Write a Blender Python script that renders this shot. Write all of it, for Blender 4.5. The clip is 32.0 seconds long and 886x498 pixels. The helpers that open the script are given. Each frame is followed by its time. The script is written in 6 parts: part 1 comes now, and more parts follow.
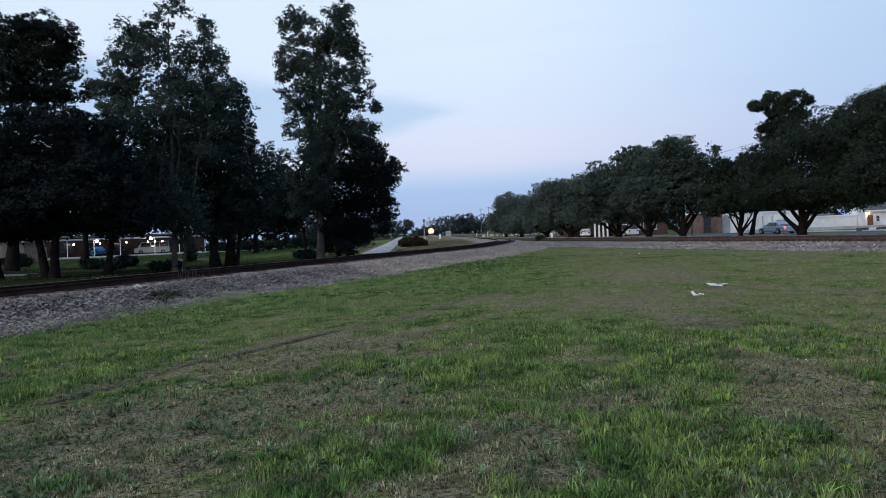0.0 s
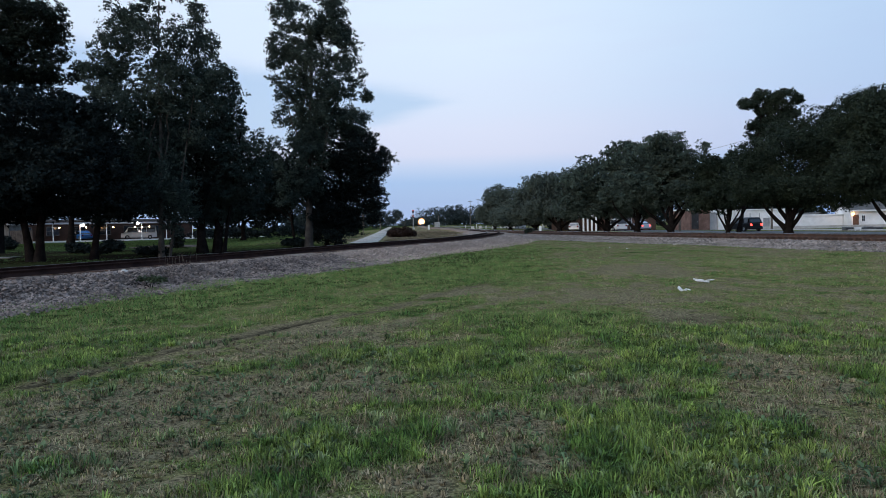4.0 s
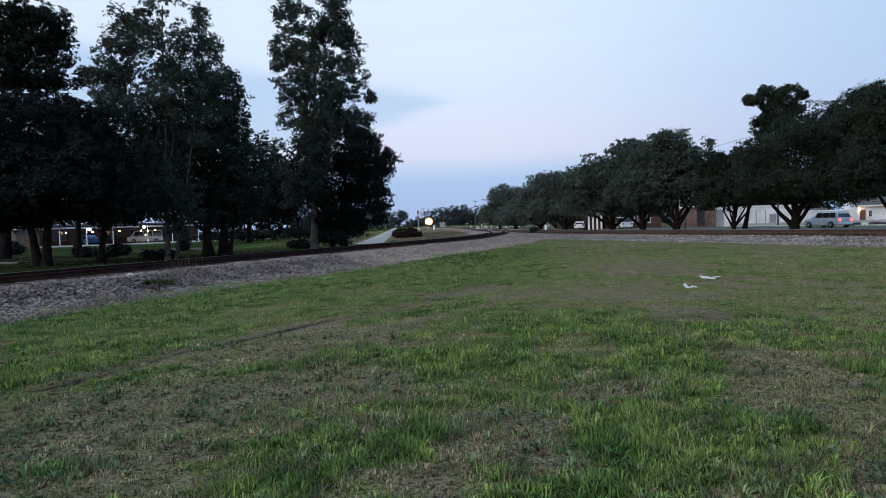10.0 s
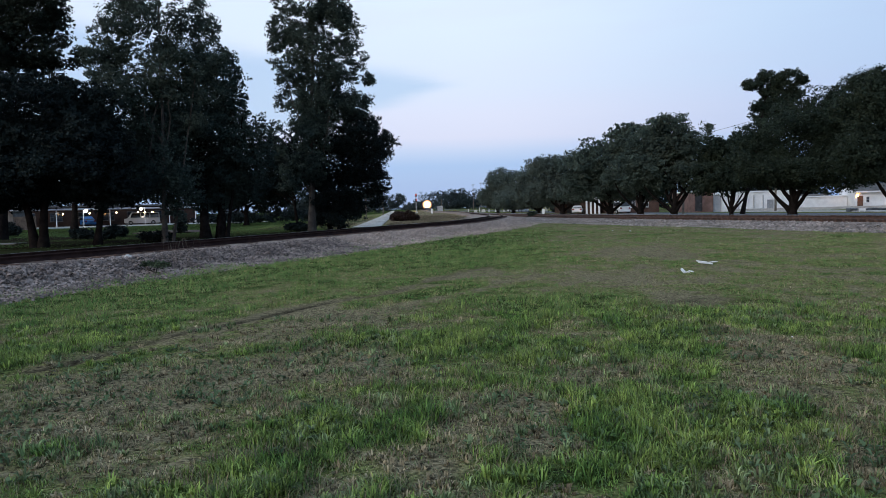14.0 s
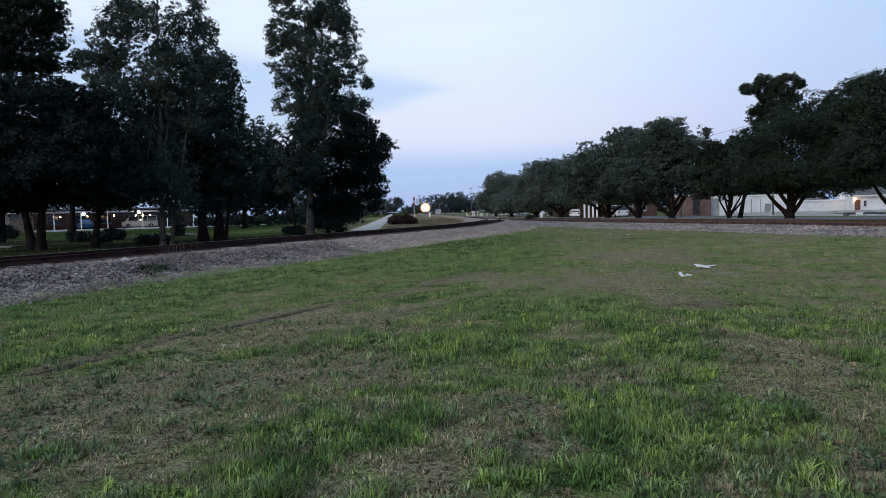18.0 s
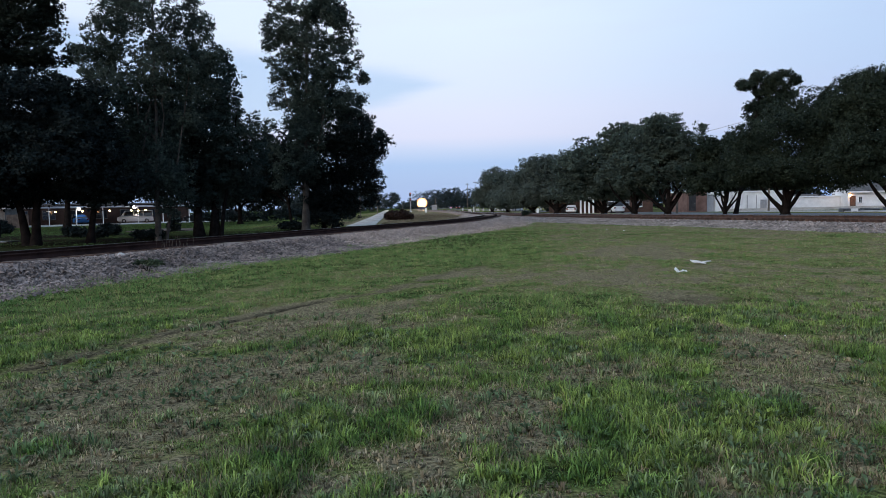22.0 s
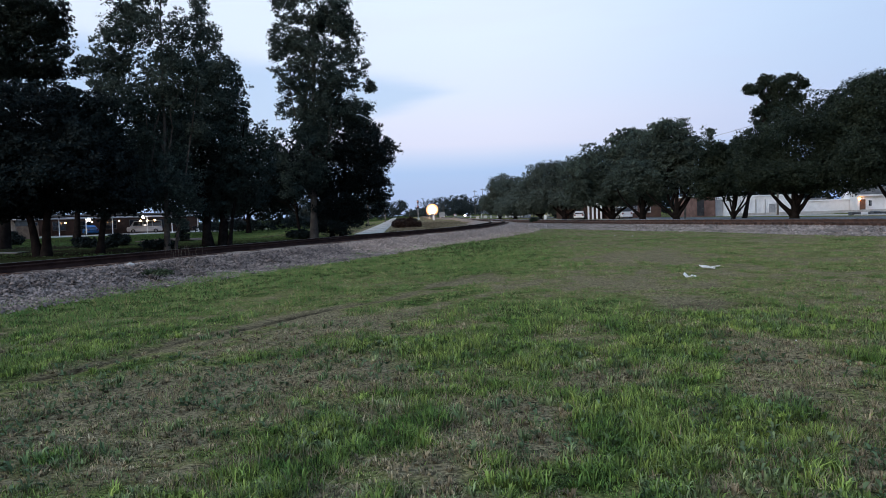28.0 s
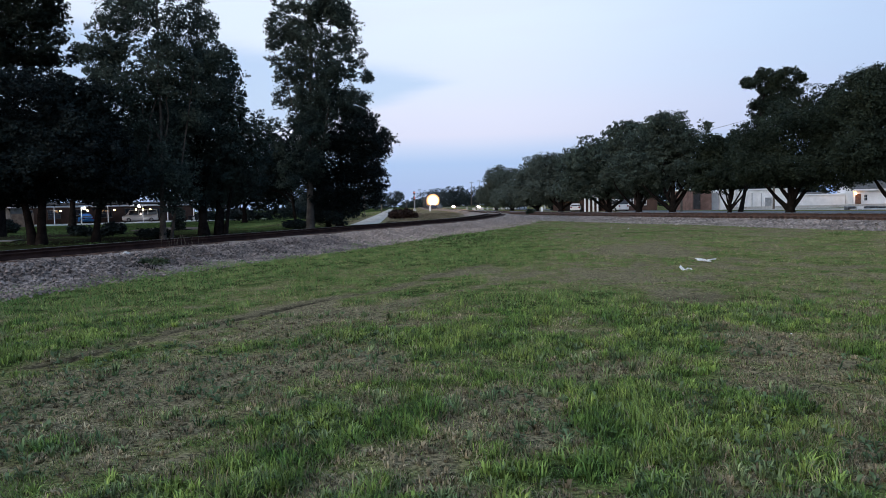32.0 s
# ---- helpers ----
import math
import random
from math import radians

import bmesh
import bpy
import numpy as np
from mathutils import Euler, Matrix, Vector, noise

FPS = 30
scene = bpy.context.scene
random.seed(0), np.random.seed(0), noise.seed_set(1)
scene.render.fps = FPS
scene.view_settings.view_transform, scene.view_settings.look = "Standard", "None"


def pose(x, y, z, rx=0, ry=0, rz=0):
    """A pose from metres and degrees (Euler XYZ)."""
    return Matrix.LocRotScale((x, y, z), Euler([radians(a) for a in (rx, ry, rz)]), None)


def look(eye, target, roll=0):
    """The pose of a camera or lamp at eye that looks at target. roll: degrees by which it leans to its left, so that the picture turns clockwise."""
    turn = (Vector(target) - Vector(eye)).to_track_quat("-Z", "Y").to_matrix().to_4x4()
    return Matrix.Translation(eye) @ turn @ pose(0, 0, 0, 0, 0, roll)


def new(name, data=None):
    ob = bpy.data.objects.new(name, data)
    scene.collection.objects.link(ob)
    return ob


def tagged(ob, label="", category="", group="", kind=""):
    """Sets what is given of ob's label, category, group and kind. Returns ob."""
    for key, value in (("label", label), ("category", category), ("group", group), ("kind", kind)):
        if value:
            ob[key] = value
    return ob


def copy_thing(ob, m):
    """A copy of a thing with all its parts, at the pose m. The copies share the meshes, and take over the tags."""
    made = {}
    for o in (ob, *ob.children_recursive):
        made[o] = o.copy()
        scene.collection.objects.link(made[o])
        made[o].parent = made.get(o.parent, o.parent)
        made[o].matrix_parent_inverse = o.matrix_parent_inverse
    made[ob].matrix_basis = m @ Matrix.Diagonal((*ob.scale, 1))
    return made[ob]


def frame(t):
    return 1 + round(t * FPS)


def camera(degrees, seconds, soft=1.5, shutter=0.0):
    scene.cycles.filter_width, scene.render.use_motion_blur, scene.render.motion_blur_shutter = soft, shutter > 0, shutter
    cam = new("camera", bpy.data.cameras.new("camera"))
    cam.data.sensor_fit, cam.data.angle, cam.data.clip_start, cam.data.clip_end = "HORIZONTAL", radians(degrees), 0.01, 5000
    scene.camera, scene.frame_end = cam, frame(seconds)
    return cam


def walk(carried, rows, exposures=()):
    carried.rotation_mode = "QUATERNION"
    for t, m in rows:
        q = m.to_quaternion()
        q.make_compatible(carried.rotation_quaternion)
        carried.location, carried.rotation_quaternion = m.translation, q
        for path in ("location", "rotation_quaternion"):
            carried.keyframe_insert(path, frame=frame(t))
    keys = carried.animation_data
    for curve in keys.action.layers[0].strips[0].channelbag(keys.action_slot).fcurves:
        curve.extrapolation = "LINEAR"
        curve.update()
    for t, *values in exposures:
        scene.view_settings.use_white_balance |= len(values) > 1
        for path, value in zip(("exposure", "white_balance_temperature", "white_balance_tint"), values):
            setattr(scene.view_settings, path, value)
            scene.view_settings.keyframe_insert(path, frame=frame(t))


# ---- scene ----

# ---------------------------------------------------------------- camera
cam = camera(61.5, 32.0, soft=0.85)
walk(cam, [
    (0, pose(0.001, -0.001, 1.621, 88.782, 2.200, -0.047)),
    (0.5, pose(-0.002, -0.005, 1.619, 88.623, 2.080, -0.493)),
    (1, pose(-0.004, -0.005, 1.619, 88.563, 1.885, -0.479)),
    (1.5, pose(-0.004, -0.002, 1.620, 88.324, 1.671, -0.411)),
    (2, pose(-0.008, 0.001, 1.618, 88.379, 1.507, -0.357)),
    (2.5, pose(-0.007, -0.003, 1.616, 88.451, 1.462, -0.387)),
    (3, pose(-0.006, -0.005, 1.613, 88.482, 1.295, -0.562)),
    (3.5, pose(-0.005, -0.002, 1.612, 88.314, 1.130, -0.745)),
    (5.5, pose(0.001, 0.000, 1.608, 87.580, 1.075, -1.256)),
    (6, pose(-0.000, 0.001, 1.607, 87.489, 1.092, -1.332)),
    (6.5, pose(0.001, 0.002, 1.606, 87.420, 1.156, -1.336)),
    (7, pose(0.004, -0.000, 1.606, 87.384, 1.210, -1.420)),
    (7.5, pose(0.005, -0.001, 1.606, 87.468, 1.383, -1.363)),
    (8, pose(0.005, -0.002, 1.606, 87.492, 1.607, -1.178)),
    (8.5, pose(0.005, -0.002, 1.607, 87.570, 1.631, -1.050)),
    (9, pose(0.006, -0.003, 1.607, 87.766, 1.654, -0.988)),
    (9.5, pose(0.007, -0.007, 1.607, 87.934, 1.731, -0.803)),
    (10, pose(0.006, -0.006, 1.605, 88.109, 1.722, -0.498)),
    (10.5, pose(0.004, -0.004, 1.604, 88.141, 1.639, -0.283)),
    (11, pose(0.003, -0.002, 1.603, 87.931, 1.540, -0.261)),
    (11.5, pose(0.001, -0.002, 1.601, 87.734, 1.462, -0.282)),
    (12, pose(-0.002, -0.003, 1.601, 87.478, 1.399, -0.323)),
    (12.5, pose(0.001, 0.000, 1.600, 87.283, 1.279, -0.351)),
    (13, pose(0.006, 0.002, 1.600, 87.106, 1.284, -0.451)),
    (13.5, pose(0.007, 0.001, 1.600, 86.955, 1.395, -0.556)),
    (14, pose(0.004, -0.003, 1.600, 86.838, 1.386, -0.672)),
    (14.5, pose(0.003, -0.002, 1.600, 86.794, 1.312, -0.757)),
    (16.5, pose(-0.002, 0.004, 1.600, 86.868, 1.322, -0.821)),
    (17, pose(-0.002, 0.001, 1.600, 86.961, 1.355, -0.808)),
    (17.5, pose(-0.002, -0.001, 1.598, 87.063, 1.331, -0.776)),
    (18, pose(-0.000, 0.004, 1.596, 87.106, 1.315, -0.829)),
    (18.5, pose(0.002, 0.004, 1.595, 87.094, 1.333, -0.849)),
    (19, pose(0.004, 0.002, 1.595, 86.951, 1.237, -0.911)),
    (19.5, pose(0.004, 0.001, 1.594, 86.813, 1.363, -0.810)),
    (20, pose(0.003, 0.006, 1.593, 86.651, 1.311, -0.755)),
    (20.5, pose(0.000, 0.007, 1.592, 86.589, 1.221, -0.830)),
    (21, pose(-0.001, 0.002, 1.594, 86.568, 1.215, -0.928)),
    (21.5, pose(0.001, -0.002, 1.594, 86.639, 1.192, -1.035)),
    (22, pose(0.002, 0.000, 1.594, 86.760, 1.229, -1.114)),
    (22.5, pose(0.003, 0.001, 1.594, 86.856, 1.242, -1.198)),
    (23, pose(0.002, 0.000, 1.594, 86.972, 1.311, -1.270)),
    (23.5, pose(-0.000, -0.002, 1.595, 87.105, 1.361, -1.260)),
    (24, pose(-0.001, 0.000, 1.593, 87.257, 1.385, -1.073)),
    (24.5, pose(-0.002, 0.003, 1.592, 87.305, 1.433, -0.989)),
    (25, pose(-0.003, 0.003, 1.593, 87.336, 1.517, -0.903)),
    (25.5, pose(-0.004, 0.001, 1.594, 87.368, 1.586, -0.802)),
    (27.5, pose(0.001, -0.000, 1.591, 87.455, 1.831, -0.573)),
    (28, pose(0.001, -0.001, 1.590, 87.339, 1.765, -0.529)),
    (28.5, pose(0.000, -0.001, 1.590, 87.223, 1.729, -0.571)),
    (29, pose(-0.001, 0.000, 1.590, 87.114, 1.659, -0.604)),
    (29.5, pose(-0.002, 0.001, 1.589, 87.020, 1.585, -0.623)),
    (30, pose(-0.004, -0.000, 1.588, 86.948, 1.436, -0.679)),
    (30.5, pose(-0.006, 0.001, 1.588, 86.852, 1.372, -0.743)),
    (31, pose(-0.008, 0.005, 1.587, 86.788, 1.299, -0.726)),
    (31.5, pose(-0.009, 0.004, 1.587, 86.742, 1.249, -0.750)),
    (32, pose(-0.009, 0.004, 1.587, 86.661, 1.315, -0.804)),
], exposures=[(0, -0.04, 6330, 10), (8, -0.03, 6350, 10), (16, 0.03, 6390, 11), (24, 0.05, 6400, 12), (32, 0.05, 6430, 12.5)])

# ---------------------------------------------------------------- world and light
SKY_LOW, SKY_HIGH = (0.36, 0.51, 0.79), (0.70, 0.815, 0.955)


def make_world():
    world = bpy.data.worlds.new("dusk_sky")
    scene.world = world
    world.use_nodes = True
    nt = world.node_tree
    nt.nodes.clear()
    n, l = nt.nodes.new, nt.links.new
    out, bg = n("ShaderNodeOutputWorld"), n("ShaderNodeBackground")
    sky = n("ShaderNodeTexSky")
    sky.sky_type, sky.sun_disc = "NISHITA", False
    sky.sun_elevation, sky.sun_rotation = radians(2.0), radians(200)
    co, sep = n("ShaderNodeTexCoord"), n("ShaderNodeSeparateXYZ")
    l(co.outputs["Generated"], sep.inputs[0])
    ramp = n("ShaderNodeValToRGB")
    e = ramp.color_ramp.elements
    e[0].position, e[0].color = 0.0, (*SKY_LOW, 1)
    e[1].position, e[1].color = 0.55, (0.47, 0.70, 1.0, 1)
    for p, c in ((0.030, (0.30, 0.49, 0.80)), (0.056, (0.285, 0.49, 0.83)), (0.076, (0.43, 0.57, 0.86)), (0.092, (0.575, 0.635, 0.875)), (0.12, (0.61, 0.665, 0.89)),
                 (0.16, (0.62, 0.71, 0.91)), (0.23, (0.67, 0.775, 0.94)), (0.32, SKY_HIGH)):
        x = e.new(p)
        x.color = (*c, 1)
    l(sep.outputs["Z"], ramp.inputs[0])
    # thin uneven veil of cloud, with a clear blue gap low over the trees
    mp, nz = n("ShaderNodeMapping"), n("ShaderNodeTexNoise")
    mp.inputs["Scale"].default_value = (2.2, 2.2, 11.0)
    l(co.outputs["Generated"], mp.inputs[0])
    l(mp.outputs[0], nz.inputs["Vector"])
    nz.inputs["Scale"].default_value, nz.inputs["Detail"].default_value, nz.inputs["Roughness"].default_value = 2.4, 6, 0.5

    def step(src, lo, hi, a=0.0, b=1.0):
        m = n("ShaderNodeMapRange")
        m.interpolation_type = "SMOOTHSTEP"
        for k, v in zip((1, 2, 3, 4), (lo, hi, a, b)):
            m.inputs[k].default_value = v
        l(src, m.inputs[0])
        return m.outputs[0]

    def calc(op, a, b):
        m = n("ShaderNodeMath")
        m.operation = op
        for k, v in enumerate((a, b)):
            if isinstance(v, float):
                m.inputs[k].default_value = v
            else:
                l(v, m.inputs[k])
        return m.outputs[0]

    # the gap is a wedge that thins to a streak towards +x
    zn = calc("ADD", sep.outputs["Z"], calc("MULTIPLY", calc("SUBTRACT", nz.outputs["Fac"], 0.5), 0.035))
    xn = calc("ADD", sep.outputs["X"], calc("MULTIPLY", calc("SUBTRACT", nz.outputs["Fac"], 0.5), 0.22))
    wedge = calc("ADD", sep.outputs["X"], 0.085)
    top = step(calc("ADD", zn, calc("MULTIPLY", wedge, 0.14)), 0.196, 0.168)
    low = step(calc("SUBTRACT", zn, calc("MULTIPLY", wedge, 0.25)), 0.119, 0.141)
    gap = calc("MULTIPLY", calc("MULTIPLY", low, top), step(xn, 0.07, -0.04))
    veil = calc("MULTIPLY", calc("MULTIPLY", step(nz.outputs["Fac"], 0.40, 0.70), step(sep.outputs["Z"], 0.06, 0.10)), 0.22)
    mix0 = n("ShaderNodeMix")
    mix0.data_type = "RGBA"
    l(veil, mix0.inputs[0])
    l(ramp.outputs[0], mix0.inputs[6])
    mix0.inputs[7].default_value = (0.64, 0.68, 0.88, 1)
    mix = n("ShaderNodeMix")
    mix.data_type = "RGBA"
    l(calc("MULTIPLY", gap, 0.95), mix.inputs[0])
    l(mix0.outputs[2], mix.inputs[6])
    mix.inputs[7].default_value = (0.42, 0.57, 0.82, 1)
    add = n("ShaderNodeMix")
    add.data_type, add.blend_type = "RGBA", "ADD"
    add.inputs[0].default_value = 0.06
    l(mix.outputs[2], add.inputs[6])
    l(sky.outputs[0], add.inputs[7])
    # the sky deepens away from the set sun
    deep = n("ShaderNodeMix")
    deep.data_type, deep.blend_type = "RGBA", "MULTIPLY"
    l(step(sep.outputs["X"], 0.02, 0.62), deep.inputs[0])
    l(add.outputs[2], deep.inputs[6])
    deep.inputs[7].default_value = (0.65, 0.75, 0.87, 1)
    l(deep.outputs[2], bg.inputs[0])
    bg.inputs[1].default_value = 1.0
    l(bg.outputs[0], out.inputs[0])


make_world()
sun = new("sun", bpy.data.lights.new("sun", "SUN"))
sun.data.energy, sun.data.angle, sun.data.color = 1.9, radians(40), (1.0, 0.88, 0.78)
sun.matrix_world = look((0, 0, 20), (45, 42, 0))

# ---------------------------------------------------------------- mesh helpers
rng = np.random.default_rng(7)


def mesh_of(name, verts, faces, smooth=False):
    """A mesh from an array of points and one of faces with the same number of corners."""
    v, f = np.asarray(verts, np.float32), np.asarray(faces, np.int32)
    me = bpy.data.meshes.new(name)
    k = f.shape[1]
    me.vertices.add(len(v))
    me.vertices.foreach_set("co", v.ravel())
    me.loops.add(f.size)
    me.loops.foreach_set("vertex_index", f.ravel())
    me.polygons.add(len(f))
    me.polygons.foreach_set("loop_start", np.arange(0, f.size, k, dtype=np.int32))
    if smooth:
        me.polygons.foreach_set("use_smooth", np.ones(len(f), bool))
    me.update(calc_edges=True)
    return me


def thing(name, label, category, group="", kind="", at=None):
    """An empty at a thing's base, which carries its parts."""
    ob = tagged(new(name), label, category, group, kind)
    ob.empty_display_size = 0.2
    if at is not None:
        ob.matrix_basis = at
    return ob


def part(name, data, material, parent=None, label="", at=None):
    """One mesh object, from a bmesh or a mesh, under a thing or a part."""
    if isinstance(data, bmesh.types.BMesh):
        me = bpy.data.meshes.new(name)
        data.to_mesh(me)
        data.free()
    else:
        me = data
    if not me.materials:
        me.materials.append(material)
    ob = new(name, me)
    if parent is not None:
        ob.parent = parent
    if at is not None:
        ob.matrix_basis = at
    if label:
        tagged(ob, label)
    return ob


def box(bm, x0, y0, z0, x1, y1, z1, bevel=0.0):
    """Adds a box with the given corners, its edges bevelled."""
    made = bmesh.ops.create_cube(bm, size=1.0)["verts"]
    for v in made:
        v.co = Vector(((x0 + x1) / 2 + v.co.x * (x1 - x0), (y0 + y1) / 2 + v.co.y * (y1 - y0), (z0 + z1) / 2 + v.co.z * (z1 - z0)))
    if bevel:
        edges = list({e for v in made for e in v.link_edges})
        bmesh.ops.bevel(bm, geom=edges, offset=bevel, segments=1, affect="EDGES")
    return bm


def boxed(*a, bevel=0.0):
    return box(bmesh.new(), *a, bevel=bevel)


def rod(bm, a, b, r0, r1=None, sides=8):
    """Adds a tapered round bar from a to b."""
    a, b = Vector(a), Vector(b)
    r1 = r0 if r1 is None else r1
    m = Matrix.Translation((a + b) / 2) @ (b - a).to_track_quat("Z", "Y").to_matrix().to_4x4()
    bmesh.ops.create_cone(bm, cap_ends=True, segments=sides, radius1=r0, radius2=r1, depth=(b - a).length, matrix=m)
    return bm


def tube(points, radii, sides=7, wob=0.0):
    """Points and faces of a tapered tube along a line."""
    p = np.asarray(points, float)
    r = np.asarray(radii, float)
    t = np.gradient(p, axis=0)
    t /= np.linalg.norm(t, axis=1)[:, None] + 1e-9
    ref = np.where(np.abs(t[:, 2:3]) > 0.9, np.array([[1.0, 0, 0]]), np.array([[0, 0, 1.0]]))
    u = np.cross(t, ref)
    u /= np.linalg.norm(u, axis=1)[:, None]
    w = np.cross(t, u)
    a = np.linspace(0, 2 * np.pi, sides, endpoint=False)
    ring = u[:, None, :] * np.cos(a)[None, :, None] + w[:, None, :] * np.sin(a)[None, :, None]
    rr = r[:, None] * (1 + wob * rng.standard_normal((len(p), sides)))
    v = (p[:, None, :] + ring * rr[..., None]).reshape(-1, 3)
    i, j = np.meshgrid(np.arange(len(p) - 1), np.arange(sides), indexing="ij")
    k = (j + 1) % sides
    f = np.stack([i * sides + j, i * sides + k, (i + 1) * sides + k, (i + 1) * sides + j], -1).reshape(-1, 4)
    return v, f


def spline(points, step):
    """Evenly spaced points along a smooth line through the given ones."""
    p = np.asarray(points, float)
    p = np.vstack([2 * p[0] - p[1], p, 2 * p[-1] - p[-2]])
    out = []
    for i in range(1, len(p) - 2):
        t = np.linspace(0, 1, 40, endpoint=False)[:, None]
        a, b, c, d = p[i - 1:i + 3]
        out.append(0.5 * (2 * b + (c - a) * t + (2 * a - 5 * b + 4 * c - d) * t ** 2 + (3 * b - a - 3 * c + d) * t ** 3))
    q = np.vstack([*out, p[-2:-1]])
    s = np.r_[0, np.cumsum(np.linalg.norm(np.diff(q, axis=0), axis=1))]
    at = np.arange(0, s[-1], step)
    return np.stack([np.interp(at, s, q[:, k]) for k in range(q.shape[1])], -1)


def normals2(p):
    t = np.gradient(p, axis=0)
    t /= np.linalg.norm(t, axis=1)[:, None]
    return t, np.stack([t[:, 1], -t[:, 0]], -1)


def sweep(p, profile):
    """Points and faces of an open profile of (side, height) carried along a plan line; side is to the right."""
    _, n = normals2(p)
    prof = np.asarray(profile, float)
    v = np.concatenate([np.repeat(p[:, None, :], len(prof), 1) + n[:, None, :] * prof[None, :, 0:1],
                        np.repeat(prof[None, :, 1:2], len(p), 0)], -1)
    m = len(prof)
    i, j = np.meshgrid(np.arange(len(p) - 1), np.arange(m - 1), indexing="ij")
    f = np.stack([i * m + j, i * m + j + 1, (i + 1) * m + j + 1, (i + 1) * m + j], -1).reshape(-1, 4)
    return v.reshape(-1, 3), f


# ---------------------------------------------------------------- materials
def mat(name, a, b, rough=0.85, scale=6.0, fine=60.0, metal=0.0, bump=0.25, spread=0.25, island=0.0, emit=None, power=0.0, spec=0.3, random_ob=0.0):
    """A surface that drifts from colour a to b at a coarse scale, with fine grain, and relief."""
    m = bpy.data.materials.new(name)
    m.use_nodes = True
    nt = m.node_tree
    n, l = nt.nodes.new, nt.links.new
    bs = nt.nodes["Principled BSDF"]
    bs.inputs["Roughness"].default_value, bs.inputs["Metallic"].default_value = rough, metal
    bs.inputs["Specular IOR Level"].default_value = spec
    co = n("ShaderNodeTexCoord")
    n1, n2 = n("ShaderNodeTexNoise"), n("ShaderNodeTexNoise")
    for x, s, d in ((n1, scale, 3), (n2, fine, 2)):
        x.inputs["Scale"].default_value, x.inputs["Detail"].default_value = s, d
        l(co.outputs["Object"], x.inputs["Vector"])
    ramp = n("ShaderNodeValToRGB")
    e = ramp.color_ramp.elements
    e[0].position, e[0].color, e[1].position, e[1].color = 0.35, (*a, 1), 0.65, (*b, 1)
    l(n1.outputs["Fac"], ramp.inputs[0])
    hsv = n("ShaderNodeHueSaturation")
    l(ramp.outputs[0], hsv.inputs["Color"])
    val = n("ShaderNodeMapRange")
    val.inputs[1].default_value, val.inputs[2].default_value = 0.3, 0.7
    val.inputs[3].default_value, val.inputs[4].default_value = 1 - spread, 1 + spread
    l(n2.outputs["Fac"], val.inputs[0])
    last = val.outputs[0]
    for amount, node, sock in ((island, "ShaderNodeNewGeometry", "Random Per Island"), (random_ob, "ShaderNodeObjectInfo", "Random")):
        if amount:
            g, r, mu = n(node), n("ShaderNodeMapRange"), n("ShaderNodeMath")
            r.inputs[3].default_value, r.inputs[4].default_value = 1 - amount, 1 + amount
            mu.operation = "MULTIPLY"
            l(g.outputs[sock], r.inputs[0])
            l(r.outputs[0], mu.inputs[0])
            l(last, mu.inputs[1])
            last = mu.outputs[0]
    l(last, hsv.inputs["Value"])
    l(hsv.outputs[0], bs.inputs["Base Color"])
    if bump:
        bp = n("ShaderNodeBump")
        bp.inputs["Strength"].default_value, bp.inputs["Distance"].default_value = bump, 0.02
        l(n2.outputs["Fac"], bp.inputs["Height"])
        l(bp.outputs[0], bs.inputs["Normal"])
    if emit:
        bs.inputs["Emission Color"].default_value, bs.inputs["Emission Strength"].default_value = (*emit, 1), power
    return m


def leaf_mat(name, a, b, scale=0.35, island=0.45):
    """Leaves: dull above, a little light through them."""
    m = mat(name, a, b, rough=0.65, scale=scale, fine=3.0, bump=0, spread=0.3, island=island, spec=0.09)
    nt = m.node_tree
    bs, out = nt.nodes["Principled BSDF"], nt.nodes["Material Output"]
    tr, mix = nt.nodes.new("ShaderNodeBsdfTranslucent"), nt.nodes.new("ShaderNodeMixShader")
    nt.links.new(bs.inputs["Base Color"].links[0].from_socket, tr.inputs[0])
    mix.inputs[0].default_value = 0.2
    nt.links.new(bs.outputs[0], mix.inputs[1])
    nt.links.new(tr.outputs[0], mix.inputs[2])
    nt.links.new(mix.outputs[0], out.inputs[0])
    return m


M_LEAF_POPLAR = leaf_mat("poplar_leaf", (0.021, 0.034, 0.032), (0.052, 0.071, 0.058))
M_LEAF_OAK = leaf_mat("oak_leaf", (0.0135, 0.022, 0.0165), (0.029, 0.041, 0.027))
# distance haze is put into these two oak leaf colours
M_LEAF_HAZY = leaf_mat("haze_tinted_oak_leaf", (0.054, 0.072, 0.063), (0.084, 0.106, 0.090), island=.2)
M_LEAF_OAK_HAZE = leaf_mat("faint_haze_oak_leaf", (0.040, 0.058, 0.050), (0.068, 0.092, 0.072), island=.25)
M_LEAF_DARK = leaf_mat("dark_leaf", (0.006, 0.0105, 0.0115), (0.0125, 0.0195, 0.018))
M_LEAF_DEEP = leaf_mat("deep_green_leaf", (0.017, 0.029, 0.028), (0.038, 0.054, 0.045))
M_LEAF_PINE = leaf_mat("pine_needle", (0.009, 0.015, 0.012), (0.018, 0.025, 0.018))
# bluish tint in place of haze over the far woods
M_LEAF_FAR = leaf_mat("haze_tinted_far_leaf", (0.026, 0.038, 0.040), (0.044, 0.060, 0.060))
M_BARK = mat("bark", (0.008, 0.007, 0.007), (0.017, 0.015, 0.014), 0.95, 3, 25, bump=0.8, spec=0.0)
M_BARK_PALE = mat("pale_bark", (0.040, 0.037, 0.034), (0.078, 0.072, 0.065), 0.9, 2, 20, bump=0.6, spec=0.05)
